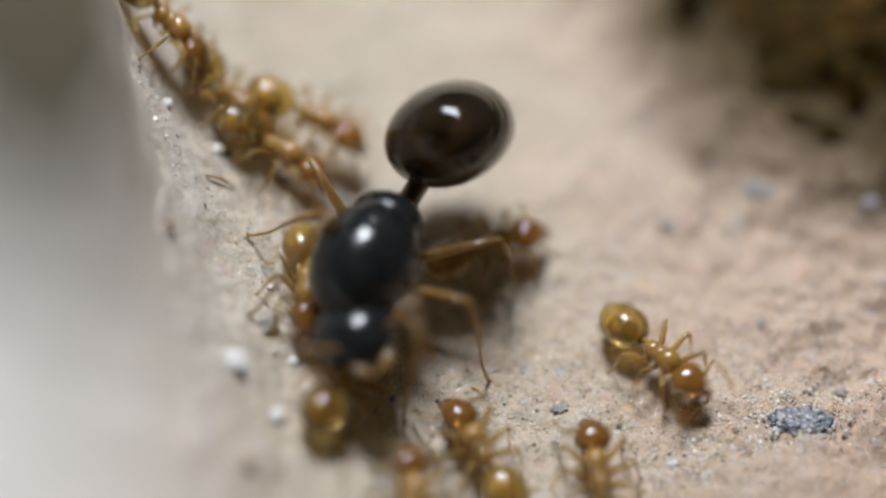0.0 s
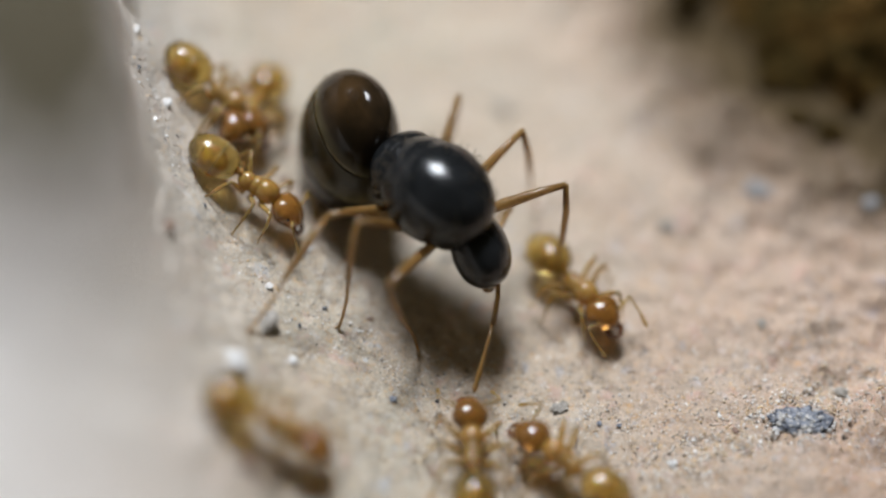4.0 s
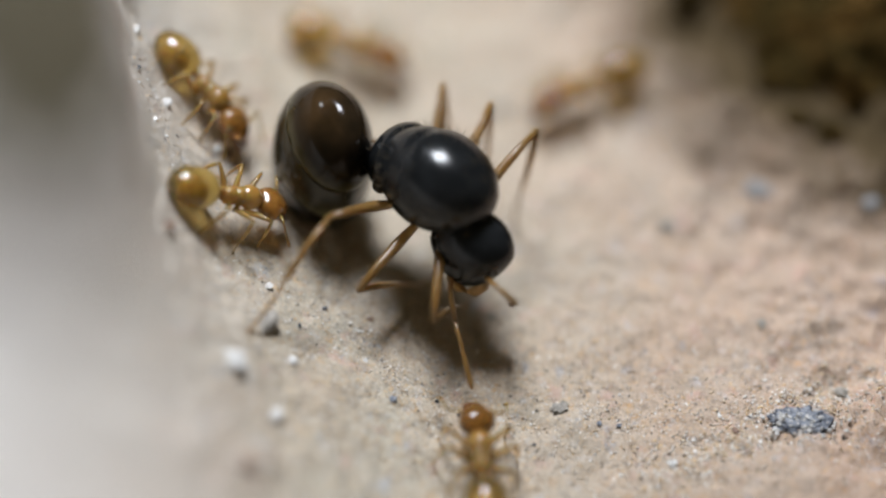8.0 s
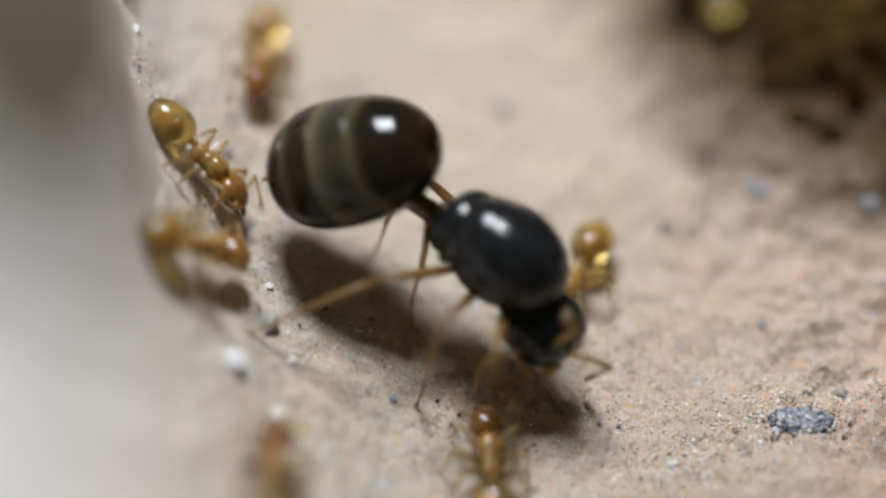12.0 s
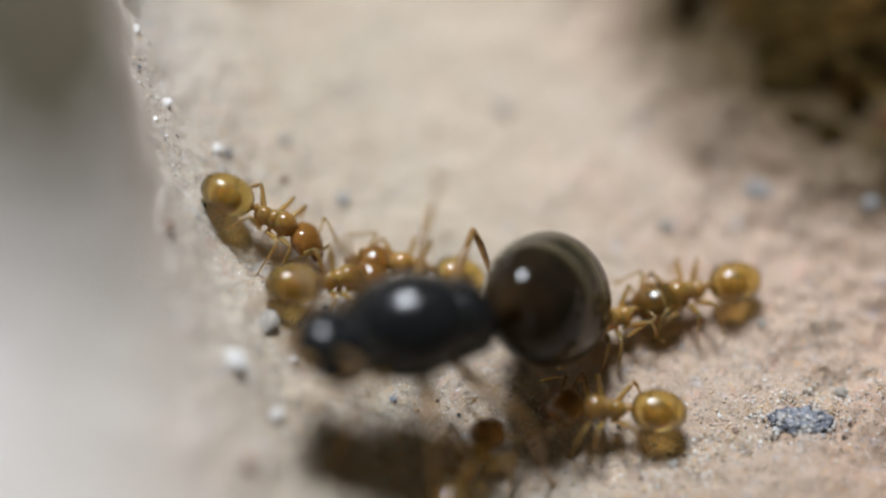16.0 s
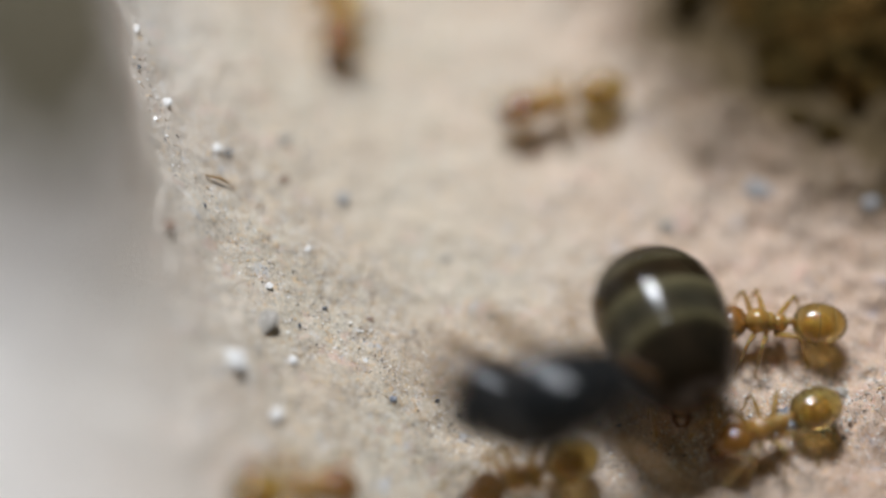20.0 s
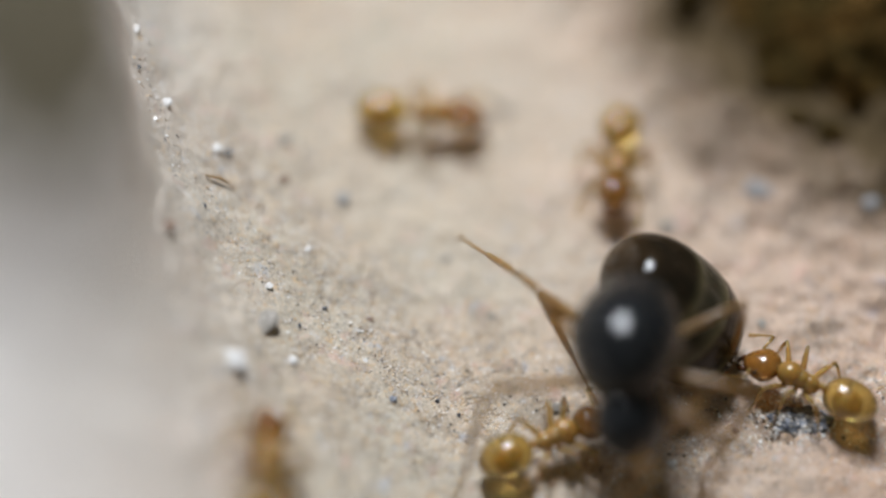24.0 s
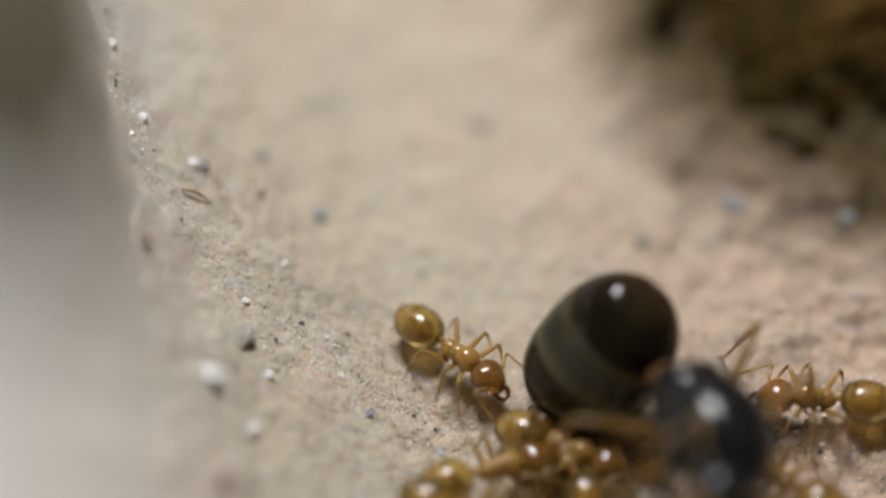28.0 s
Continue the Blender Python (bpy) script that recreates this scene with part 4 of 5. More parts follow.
def stagger(ant, rows):
    """Move the queen. Rows: seconds, middle of thorax (mm), yaw, pitch and roll (degrees), middle of abdomen and of head (mm), way the abdomen points and its upper side faces."""
    ts = [r[0] for r in rows]
    tab = np.array([[*r[1], r[2], r[3], r[4], *r[5], *r[6], *r[7], *r[8]] for r in rows])
    times = sorted(set(ts) | {round(k * 0.25, 2) for k in range(113)})
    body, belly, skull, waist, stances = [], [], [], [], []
    for t in times:
        v = [float(np.interp(t, ts, tab[:, i])) for i in range(18)]
        T, G, H, roll = Vector(v[0:3]), Vector(v[6:9]), Vector(v[9:12]), v[5]
        ya, pi = radians(v[3]), radians(v[4])
        f = Vector((math.cos(ya) * math.cos(pi), math.sin(ya) * math.cos(pi), math.sin(pi)))
        m = basis(T, f, (0, 0, 1)) @ pose(0, 0, 0, roll, 0, 0)
        inv = m.inverted()
        g, h = inv @ (G * MM) / MM, inv @ (H * MM) / MM
        ph = Vector((1.08, 0, -0.30))
        body.append((t, m))
        back = (inv.to_3x3() @ Vector(v[12:15])).normalized()
        front = g - back * 1.62
        belly.append((t, along(front, front - back, inv.to_3x3() @ Vector(v[15:18]))))
        stalk = Vector((-1.1, 0, -0.32))
        waist.append((t, along(stalk, g, Vector((0, 0, 1)))))
        skull.append((t, along(ph, h, Vector((0, 0, 1)))))
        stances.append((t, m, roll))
    walk(ant, body)
    kids = {(o.name.split(".")[0], o.get("slot", 0)): o for o in ant.children}
    walk(kids["abdomen", 0], belly)
    walk(kids["petiole", 0], waist)
    walk(kids["head", 0], skull)
    for slot in range(6):
        i, s = slot % 3, 1 if slot < 3 else -1
        foot, upper, lower = None, [], []
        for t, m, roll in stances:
            local = Vector((Q_FOOT[i][0], Q_FOOT[i][1] * s, -1.6))
            want = (m @ (local * MM)) / MM
            if abs(roll) < 45:
                want.z = float(ground_z(want.x, want.y)) + 0.05
                if foot is None or (foot - want).length > 1.1:
                    foot = want
            else:
                local = Vector((Q_FOOT[i][0] * 0.8, Q_FOOT[i][1] * s * 0.6, -1.7 + 0.25 * math.sin(5 * t + 2 * slot)))
                foot = (m @ (local * MM)) / MM
            out, knee_way = 0.5, None
            for a, b, x, y, z, *lean in HELD.get(slot, []):
                if a <= t <= b:
                    out = lean[0] if len(lean) == 1 else 0.5
                    knee_way = Vector(lean) if len(lean) == 3 else None
                    foot = Vector((x, y, float(ground_z(x, y)) + z))
            f = m.inverted() @ (foot * MM) / MM
            m1, m2 = limb(Vector((Q_COXA[i][0], Q_COXA[i][1] * s, Q_COXA[i][2])), f, *Q_LEG, knee_way or Vector((0.1 * (1 - i), out * s, 1)))
            upper.append((t, m1)), lower.append((t, m2))
        walk(kids["leg", slot], upper)
        walk(kids["leg", slot].children[0], lower)
    for slot, s in ((0, 1), (1, -1)):
        upper, lower = [], []
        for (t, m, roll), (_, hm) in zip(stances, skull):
            root = hm @ (Vector((0.92, 0.26 * s, 0.16)) * MM) / MM
            tip = hm @ (Vector((1.6, (0.9 + 0.2 * math.sin(2.1 * t)) * s, -0.35 + 0.2 * math.sin(3 * t))) * MM) / MM
            for k, a, b, x, y, z in PULLED:
                if k == slot and a <= t <= b:
                    tip = m.inverted() @ (Vector((x, y, float(ground_z(x, y)) + z)) * MM) / MM
            m1, m2 = limb(root, tip, 1.0, 1.25, (hm.to_3x3() @ Vector((0.2, s, 0.6))))
            upper.append((t, m1)), lower.append((t, m2))
        walk(kids["antenna", slot], upper)
        walk(kids["antenna", slot].children[0], lower)


build_ground()
build_grains()
build_clods()
build_pebbles()
queen = build_queen()
first = build_worker()
workers = [first] + [copy_thing(first, Matrix.Identity(4)) for _ in range(14)]


def motions():
    crawl(workers[0], [(0, -3.78, 3.09, -46), (0.5, -4.12, 2.55, -41), (1, -4, 3.61, -41), (1.5, -4.1, 2.85, -41), (2, -4.03, 2.65, -30), (2.5, -3.96, 3.02, -35), (3, -3.95, 2.79, -33), (3.5, -3.96, 2.94, -33), (5.5, -3.83, 3.12, -41), (6, -3.77, 3.08, -41), (6.5, -3.87, 3.02, -37), (7, -3.94, 2.73, -33), (7.5, -4.06, 2.96, -41), (8, -4.2, 2.94, -46), (9, -4.44, 3.02, -48), (10, -4.26, 3.05, -48), (11, -4.45, 3.15, -48), (11.5, -4.43, 2.87, -46), (12, -4.12, 1.22, -41), (12.25, -3.06, 0.84, -107), (12.38, -2.52, 0.85, -144.5), (12.5, -1.98, 0.86, -182), (13, -2.21, 0.53, -144.5), (13.5, -2.45, 0.19, -107), (14.5, -2.28, -0.51, -51), (15, -2.58, -0.18, -51), (15.5, -2.96, 0.79, -26), (16, -2.99, 0.49, -18), (16.5, -3.41, 0.13, -54), (17, -3.56, -0.36, -55), (17.5, -3.5, -0.59, -55), (18, -3.65, -1.19, -55), (18.5, -2.95, -3.83, -65), (19, -1.66, -6.17, -55), (19.3, -0.74, -8.44, -55), (28, -0.39, -8.13, -55)])
    crawl(workers[1], [(0, -2.94, 2.24, -24), (0.5, -3.51, 1.99, -24), (1, -3.94, 1.96, -41), (1.5, -3.99, 1.92, -41), (2, -4.04, 2.21, 2), (2.5, -3.69, 1.83, -35), (3, -3.44, 0.77, -55), (3.5, -3.32, 1.15, -35), (5.5, -3.26, 1.08, -6), (6, -3.4, 0.92, 0), (7, -3.52, 0.56, 10), (8, -3.57, 0.66, 15), (9, -3.99, 0.9, 6), (10, -3.91, 0.99, 12), (11, -4.2, -0.57, 55), (11.5, -4.09, -0.35, 46), (12, -3.96, -0.84, 24), (12.5, -2.42, -2.71, 6), (13.5, -1.34, -0.6, -24), (14.5, 0.78, 0.34, -10), (14.75, 0.12, -0.29, -83), (15, -0.54, -0.93, -156), (15.25, -1.05, -1.41, -211), (15.5, -1.56, -1.88, -266), (15.8, -2.02, -1.04, -278), (16, -1.84, -0.38, -336), (16.17, -1.58, -0.14, -280), (16.33, -1.32, 0.1, -224), (16.5, -1.06, 0.34, -168), (17, -0.85, -0.12, -156), (17.5, 1.79, -0.25, -174), (18, 0.97, -0.83, -178), (18.5, 1.15, -1.71, -174), (19, 1.2, -1.71, -174), (19.5, 1.64, -2.38, -168), (20, 1.4, -3.96, -156), (20.5, 1.12, -3.53, -180), (20.67, 1.22, -3.41, -124), (20.83, 1.32, -3.3, -68), (21, 1.42, -3.18, -12), (21.12, 1.29, -2.21, 35), (21.25, 1.16, -1.23, 82), (21.38, 1.4, -0.53, 35), (21.5, 1.65, 0.18, -12), (22, 0.9, -1.14, -55), (22.5, 0.16, -2.46, -98), (23, 0.55, -3.05, -31.5), (23.5, 0.93, -3.65, 35), (24, 1.91, -3.17, 24), (24.5, 0.98, -3.41, -24), (24.75, 1.34, -3.65, 20.5), (25, 1.7, -3.88, 65), (25.5, 1.87, -4.57, 65), (26.3, 1.99, -6.66, 90), (27, 2.01, -5.21, 98), (27.4, 2.06, -4.13, 98), (28, 2.49, -3.21, 115)])
    crawl(workers[2], [(0, -2.37, -0.67, -86), (0.5, -3.11, 1.87, -24), (1, -2.4, 4.09, -24), (2, -2.82, 4.05, -24), (3, -3.01, 3.87, -18), (3.75, -3.38, 3.24, -87), (4.5, -3.74, 2.61, -156), (5.5, -4.63, 0.95, -82), (6, -4.61, -0.31, -73), (6.5, -3.86, -1.25, -65), (7, -0.61, -4.09, -12), (7.5, 0.15, -4.3, -12), (7.8, 0.43, -5.74, -65), (8.2, 1.04, -8.18, -65), (10, 1.52, -8.16, -13.33), (11.8, 2, -8.14, 38.33), (13.6, 2.48, -8.12, 90), (14.1, 2.63, -4.57, 92), (14.5, 2.65, -3.16, 94, 0.6), (15, 1.19, 0.03, 125, 1.7), (15.5, 0.77, 0.97, 156, 0.9), (16, -0.55, 0.18, 178), (16.5, -0.85, 0.13, 186), (17, 0.16, 0.17, 204), (17.5, 1.58, -0.74, 204), (18, 2.25, -1.68, 270), (19, 1.56, -5.22, 278), (19.4, 1.04, -8.18, 278), (21.57, 2.09, -8.16, 218), (23.73, 3.13, -8.14, 158), (25.9, 4.18, -8.12, 98), (26.5, 4.46, -4.27, 98), (27, 4.95, -3.75, 115), (27.5, 5.31, -4.6, 115), (28, 6.12, -3.73, 145)])
    crawl(workers[3], [(0, 0.89, 0.85, 24), (0.25, 0.95, 1.05, 69.5), (0.5, 1, 1.26, 115), (1, 1.22, 2.1, 170), (1.5, 1.44, 2.3, 174), (1.62, 1.5, 2.37, 218), (1.75, 1.55, 2.43, 262), (2, 1.66, 2.69, 330), (2.5, 1.4, 2.11, 274), (3, 1.54, 2.04, 263), (3.5, 1.92, 0.62, 287), (4.5, 2.99, -0.73, 325), (5, 3.5, -1.55, 370), (5.5, 4, -2.38, 415), (5.62, 4.94, -3.4, 370), (5.75, 5.87, -4.41, 325), (6, 7.38, -7.65, 295), (7.1, 6.31, -7.81, 346.67), (8.2, 5.25, -7.96, 398.33), (9.3, 4.18, -8.12, 450), (9.6, 4.44, -5.13, 450), (10, 4.81, -1.05, 447), (10.5, 3.76, 2.25, 494), (11, 2.7, 2.17, 535), (11.5, 1.97, 0.68, 586), (12, 2.37, 0.12, 605), (12.5, 2.72, 0, 595), (13.5, 3.77, 0.49, 595), (14.5, 3.34, 0.12, 600), (15, 0.44, -1, 564, 2.4), (15.25, 1.21, 0.35, 494.5, 1.5), (15.5, 1.98, 1.7, 425, 0.6), (15.75, 2.54, 0.49, 494.5, 0.3), (16, 3.1, -0.73, 564), (16.5, 2.51, -0.25, 552), (17, 2.3, -0.25, 552), (18, 3.74, -0.01, 622), (18.5, 4.01, 0.73, 630), (19, 4.1, -0.86, 630), (20, 4.15, -1.69, 630), (21, 3.43, -5.63, 630), (21.5, 3.28, -8.12, 630), (28, 3.66, -7.88, 630)])
    crawl(workers[4], [(0, -1.59, -2.37, 65), (0.5, -1.64, -2.7, 82), (1, -1.93, -2.29, 88), (1.5, -2.46, -1.96, 92), (2, -2.5, -1.29, 92), (2.5, -2.57, -1.51, 92), (3, -2.66, -1.25, 92), (3.5, -2.63, -1.11, 92), (3.77, -2.64, -2.57, 34), (4.03, -2.64, -4.02, -24), (4.3, -2.65, -5.48, -82), (4.8, -2.5, -8.46, -82), (6.2, -2.53, -8.47, -24.67), (7.6, -2.55, -8.48, 32.67), (9, -2.58, -8.49, 90), (9.5, -2.75, -4.31, 90), (9.63, -2.84, -5.45, 141.67), (9.77, -2.92, -6.6, 193.33), (9.9, -3.01, -7.74, 245), (10.43, -2.87, -7.83, 193.33), (10.97, -2.74, -7.93, 141.67), (11.5, -2.6, -8.02, 90), (12, -2.69, -4.73, 90), (12.17, -2.6, -5.96, 30), (12.33, -2.51, -7.2, -30), (12.5, -2.42, -8.43, -90), (28, -2.11, -8.08, -90)])
    crawl(workers[5], [(0, 0.64, -3.43, 120), (0.5, 0.35, -3.07, 111), (1, 0.23, -3.09, 105), (1.5, 0.2, -3.15, 98), (2, 0.54, -3.22, 98), (2.5, 0.52, -3.22, 94), (3, 0.52, -3.49, 93), (5.5, 0.5, -3.5, 93), (6, 0.5, -3.55, 92), (7, 0.54, -3.6, 92), (8, 0.66, -3.59, 96), (9, 0.57, -3.49, 97), (10, 0.56, -3.88, 94), (11, 0.68, -3.93, 94), (12, 0.81, -3.64, 94), (12.5, 1.02, -4.06, 115), (13.5, 1.12, -3.73, 90), (14.5, 2.57, -3.81, 65), (15, 0.4, -3.07, 66), (15.5, 0.64, -3.16, 66), (16, 0.49, -3.78, 65), (16.5, 0.82, -4.08, 65), (17, 1.06, -4.17, 82), (18, 2.07, -4.25, 65), (18.3, 2.26, -5.46, 0), (18.6, 2.45, -6.66, -65), (19, 2.39, -8.12, -65), (28, 2.76, -7.88, -65)])
    crawl(workers[6], [(0, -0.46, -4.59, 94), (0.13, -0.5, -5.2, 152.67), (0.27, -0.54, -5.82, 211.33), (0.4, -0.58, -6.43, 270), (0.7, -0.56, -8.41, 270), (0.93, -1.23, -8.44, 212.67), (1.17, -1.9, -8.47, 155.33), (1.4, -2.57, -8.5, 98), (2, -2.83, -3.66, 98), (2.17, -2.81, -4.98, 149.67), (2.33, -2.8, -6.29, 201.33), (2.5, -2.78, -7.61, 253), (2.8, -2.7, -9.03, 253), (11.2, -1.93, -8.73, 198.67), (19.6, -1.16, -8.43, 144.33), (28, -0.39, -8.13, 90)])
    crawl(workers[7], [(0, 2.66, -3.87, 97), (0.5, 2.56, -4.03, 107), (1, 2.5, -4.16, 178), (1.5, 2.4, -4.12, 178), (2, 2.87, -4.63, 180), (2.5, 2.36, -4.19, 168), (3, 2.17, -3.64, 136), (3.5, 2, -3.31, 125), (4.5, 2.18, -3.92, 156), (6, 2.19, -4.05, 178), (6.5, 2.51, -4.19, 180), (6.8, 2.69, -4.91, 225), (7.1, 2.87, -5.63, 270), (7.5, 2.83, -8.12, 270), (28, 3.21, -7.88, 270)])
    crawl(workers[8], [(0, 3.84, -1.52, -48), (0.25, 4.44, -1.04, 3.5), (0.5, 5.04, -0.57, 55), (0.62, 5.68, -1.21, 10), (0.75, 6.32, -1.84, -35), (1, 7.39, -3.27, -90), (1.25, 7.08, -3.12, -132), (1.5, 6.78, -2.97, -174), (1.75, 5.06, -2.64, -215), (1.88, 4.45, -2.31, -264.5), (2, 3.83, -1.98, -314), (2.5, 7.26, 1.44, -305), (3, 10.35, 3.19, -336), (3.5, 11.98, 3.23, -336), (6.3, 11.69, 1.55, -284), (9.1, 11.39, -0.14, -232), (11.9, 11.1, -1.82, -180), (12.5, 7.2, -1.9, -210), (13.5, 6.32, -1.84, -192), (14.5, 6.01, -1.96, -186), (15, 5.05, -1.32, -207), (15.5, 3.75, -1.74, -180), (16, 2.86, -2.6, -182), (16.5, 3.05, -2.82, -198), (17, 3.74, -2.61, -198), (17.5, 4.45, -2.97, -186), (18, 4.95, -3.11, -178), (18.5, 5.21, -3.27, -174), (19, 5.49, -3.28, -174), (19.5, 5.55, -3.23, -174), (20, 5.66, -3.01, -156), (20.5, 5.84, -2.66, -162), (21, 5.96, -2.64, -165), (21.5, 5.85, -2.6, -168), (23.5, 6.1, -2.01, -210), (24, 6.29, -2.07, -206), (24.5, 5.97, -2.32, -192), (25, 6.12, -2.32, -178), (25.5, 6.19, -2.07, -186), (25.75, 6.75, -2.36, -224), (26, 7.31, -2.65, -262), (26.5, 7.56, -3.1, -245), (27, 8.06, -3.53, -226), (27.5, 6.98, -2.3, -186), (28, 6.98, -2.14, -182)])
    crawl(workers[9], [(0, 9.04, -5.65, 98), (1.5, 8.12, -5.45, 98), (2, 6.98, -4.09, 92), (2.5, 9.39, -3.29, 24), (2.8, 10.84, -3.29, 24), (8, 11, -1.35, 80), (13.2, 11.16, 0.59, 136), (18.4, 11.32, 2.53, 192), (19, 7.03, 2.41, 198), (19.25, 6.43, 2.4, 246.5), (19.5, 5.82, 2.38, 295), (19.8, 8.59, 2.07, 360), (20, 10.72, 2.12, 360), (21.6, 11, 2.72, 304), (23.2, 11.27, 3.31, 248), (24.8, 11.55, 3.91, 192), (25.5, 6.98, 2.97, 204), (25.73, 8.07, 2.82, 260), (25.97, 9.16, 2.66, 316), (26.2, 10.25, 2.51, 372), (28, 11.27, 2.87, 372)])
    crawl(workers[10], [(0, -5.96, 5.38, -90), (17, -5.87, 5.64, -90), (18, -5.37, 2.68, -86), (18.5, -4.93, -0.66, -82), (19, -2.77, -3.17, -55), (19.5, -2.31, -4.26, -24), (20, -2.19, -4.9, 24), (20.5, -1.73, -3.95, 18), (21, -1.62, -3.1, 26), (21.25, -1.63, -3.55, -19.5), (21.5, -1.64, -4, -65), (22, -2.02, -4.49, -110.5), (22.5, -2.41, -4.98, -156), (23, -2.58, -4.81, -213), (23.5, -2.74, -4.64, -270), (24, -2.78, -4.6, -268), (24.5, -2.06, -3.61, -342), (25, -1.65, -3.09, -372), (25.5, -0.9, -3.2, -370), (26, 0.04, -3.2, -356), (26.5, 0.64, -3.57, -372), (27, 1.42, -3.97, -372), (27.5, 1.04, -3.86, -348), (28, 1.32, -3.52, -342)])
    crawl(workers[11], [(0, -2.35, 3.05, -18, 0.3), (0.5, -3.21, 3.71, -35), (0.75, -3.31, 5.77, 27.5), (1, -3.42, 7.83, 90), (2, -2.84, 8.22, 147.33), (3, -2.25, 8.6, 204.67), (4, -1.67, 8.99, 262), (5, -1.56, 4.41, 258), (6, -1.76, 3.63, 262), (6.5, -2.71, 3.88, 204), (6.75, -3.23, 4.05, 249.5), (7, -3.74, 4.23, 295), (7.5, -3.01, 4.94, 336), (8, -1.7, 5.43, 348), (8.5, -1.59, 5.6, 372), (9, 0.83, 4.71, 309), (9.5, 0.78, 4.99, 314), (9.75, 0.32, 4.56, 253), (10, -0.15, 4.14, 192), (10.25, 0.35, 4.96, 141), (10.5, 0.85, 5.79, 90), (10.75, -0.42, 5.79, 135), (11, -1.7, 5.8, 180), (11.5, -1.98, 5.78, 192), (12, -3.37, 4.46, 266), (12.5, -4.66, 2.97, 274), (12.83, -4.95, 4.2, 332.67), (13.17, -5.1, 5.4, 391.33), (13.5, -5.3, 7.0, 450), (15.33, -4.87, 7.2, 390), (17.17, -3.5, 7.39, 330), (19, -2.13, 8.87, 270), (20, -1.99, 6.22, 270), (20.5, -1.8, 0.17, 262), (21, -3.59, -0.71, 288), (21.25, -3.58, 0.33, 356.5), (21.5, -3.57, 1.37, 425), (22.5, -2.34, 2.51, 365), (23.5, -1.12, 3.65, 305), (24, -0.26, 3.97, 360), (24.25, -0.72, 3.17, 313), (24.5, -1.19, 2.36, 266), (25, -0.34, 1.65, 306), (25.25, -1.11, 1.19, 255), (25.5, -1.88, 0.72, 204), (25.75, -2.39, -1.25, 252), (26, -2.9, -3.22, 300), (26.5, -2.23, -4.15, 314), (27, -0.4, -4.43, 336), (27.5, 0.27, -4.48, 348), (28, 1.01, -4.36, 348)])
    crawl(workers[12], [(0, -4.85, 3.66, -35, 0.4), (0.17, -5.09, 4.35, 15, 0.27), (0.33, -5.33, 5.04, 65, 0.13), (0.5, -5.57, 5.73, 115), (1.25, -4.46, 8.34, 69.5), (2, -3.35, 10.94, 24), (3.27, 0.9, 10.07, 76), (4.53, 5.15, 9.19, 128), (5.8, 9.4, 8.32, 180), (6.4, 7.76, 5.53, 180, 0.8), (7, 4.94, 5.08, 180, 0.6), (7.5, 4.13, 5.61, 182, 0.3), (8, 2.69, 4.6, 206), (8.5, 2.24, 4.22, 204), (9, 1.97, 4.18, 206), (9.5, 2.9, 4.25, 180), (10, 2.41, 4.43, 178), (10.15, 2.85, 5.13, 121.5), (10.3, 3.29, 5.83, 65), (10.7, 4.26, 9.14, 65), (13.75, 7.27, 5.96, 128.5), (16.8, 10.29, 2.78, 192), (17.5, 7.13, 2.88, 156, 0.4), (18, 5.85, 4.01, 139, 0.7), (18.5, 3.78, 4.83, 180, 0.1), (19, 1.05, 4.24, 202), (19.5, 0.72, 4.01, 195), (20, 2.19, 4.3, 195), (20.3, 2.35, 6.72, 142.5), (20.6, 2.52, 9.14, 90), (22.17, 1.94, 9.14, 30), (23.73, 1.35, 9.15, -30), (25.3, 0.77, 9.15, -90), (25.7, 0.62, 5.13, -107), (26, -0.2, 3.2, -180), (26.5, -1.22, 0.61, -115), (27, -1.14, -1.45, -44), (27.5, 0.68, -1.37, -12), (28, 0.68, -1.21, -41)])
    crawl(workers[13], [(0, 11.2, -1.24, 180), (13.4, 10.69, -1.25, 180), (14.5, 5.24, -1.71, 192), (15, 3.79, -0.13, 258), (15.5, 4.03, -0.31, 215), (16, 4.43, -0.16, 195), (16.5, 4.25, -0.13, 190), (16.75, 4.66, -0.86, 229), (17, 5.07, -1.59, 268), (17.5, 5.16, -1.49, 234), (18, 4.76, -1.72, 210), (18.5, 5.04, -1.69, 215), (19, 5.23, -1.56, 221), (19.5, 5.35, -1.53, 210), (20, 5.84, -0.84, 180), (20.5, 5.21, 0.48, 162), (21, 5.15, 0.45, 217), (21.5, 5.5, 0.42, 192), (22.5, 5.44, 2.09, 156), (23.5, 3.93, 3.42, 134), (23.75, 3.6, 3.05, 198.5), (24, 3.27, 2.69, 263), (24.5, 2.95, 1.67, 266), (25, 1.94, 0.61, 234), (25.5, 2, -0.13, 253), (26, 2.06, -0.37, 266), (26.5, 1.02, -0.87, 253), (27, 1.1, -1.65, 280), (27.5, 1.75, -2.58, 325), (28, 2.6, -3.1, 336)])
    crawl(workers[14], [(0, 11, -2.4, -168), (15.5, 11.1, -1.82, -168), (16.5, 8.18, -1.26, -156), (17, 6.61, -0.95, -143), (17.5, 6.84, -0.83, -150), (18, 6.9, -0.74, -150), (18.5, 6.61, -0.38, -174), (19, 6.64, 0.41, -204), (19.25, 7.33, 0.67, -270), (19.5, 8.03, 0.92, -336), (20, 10.56, 1.19, -360), (28, 11.57, 1.54, -360)])
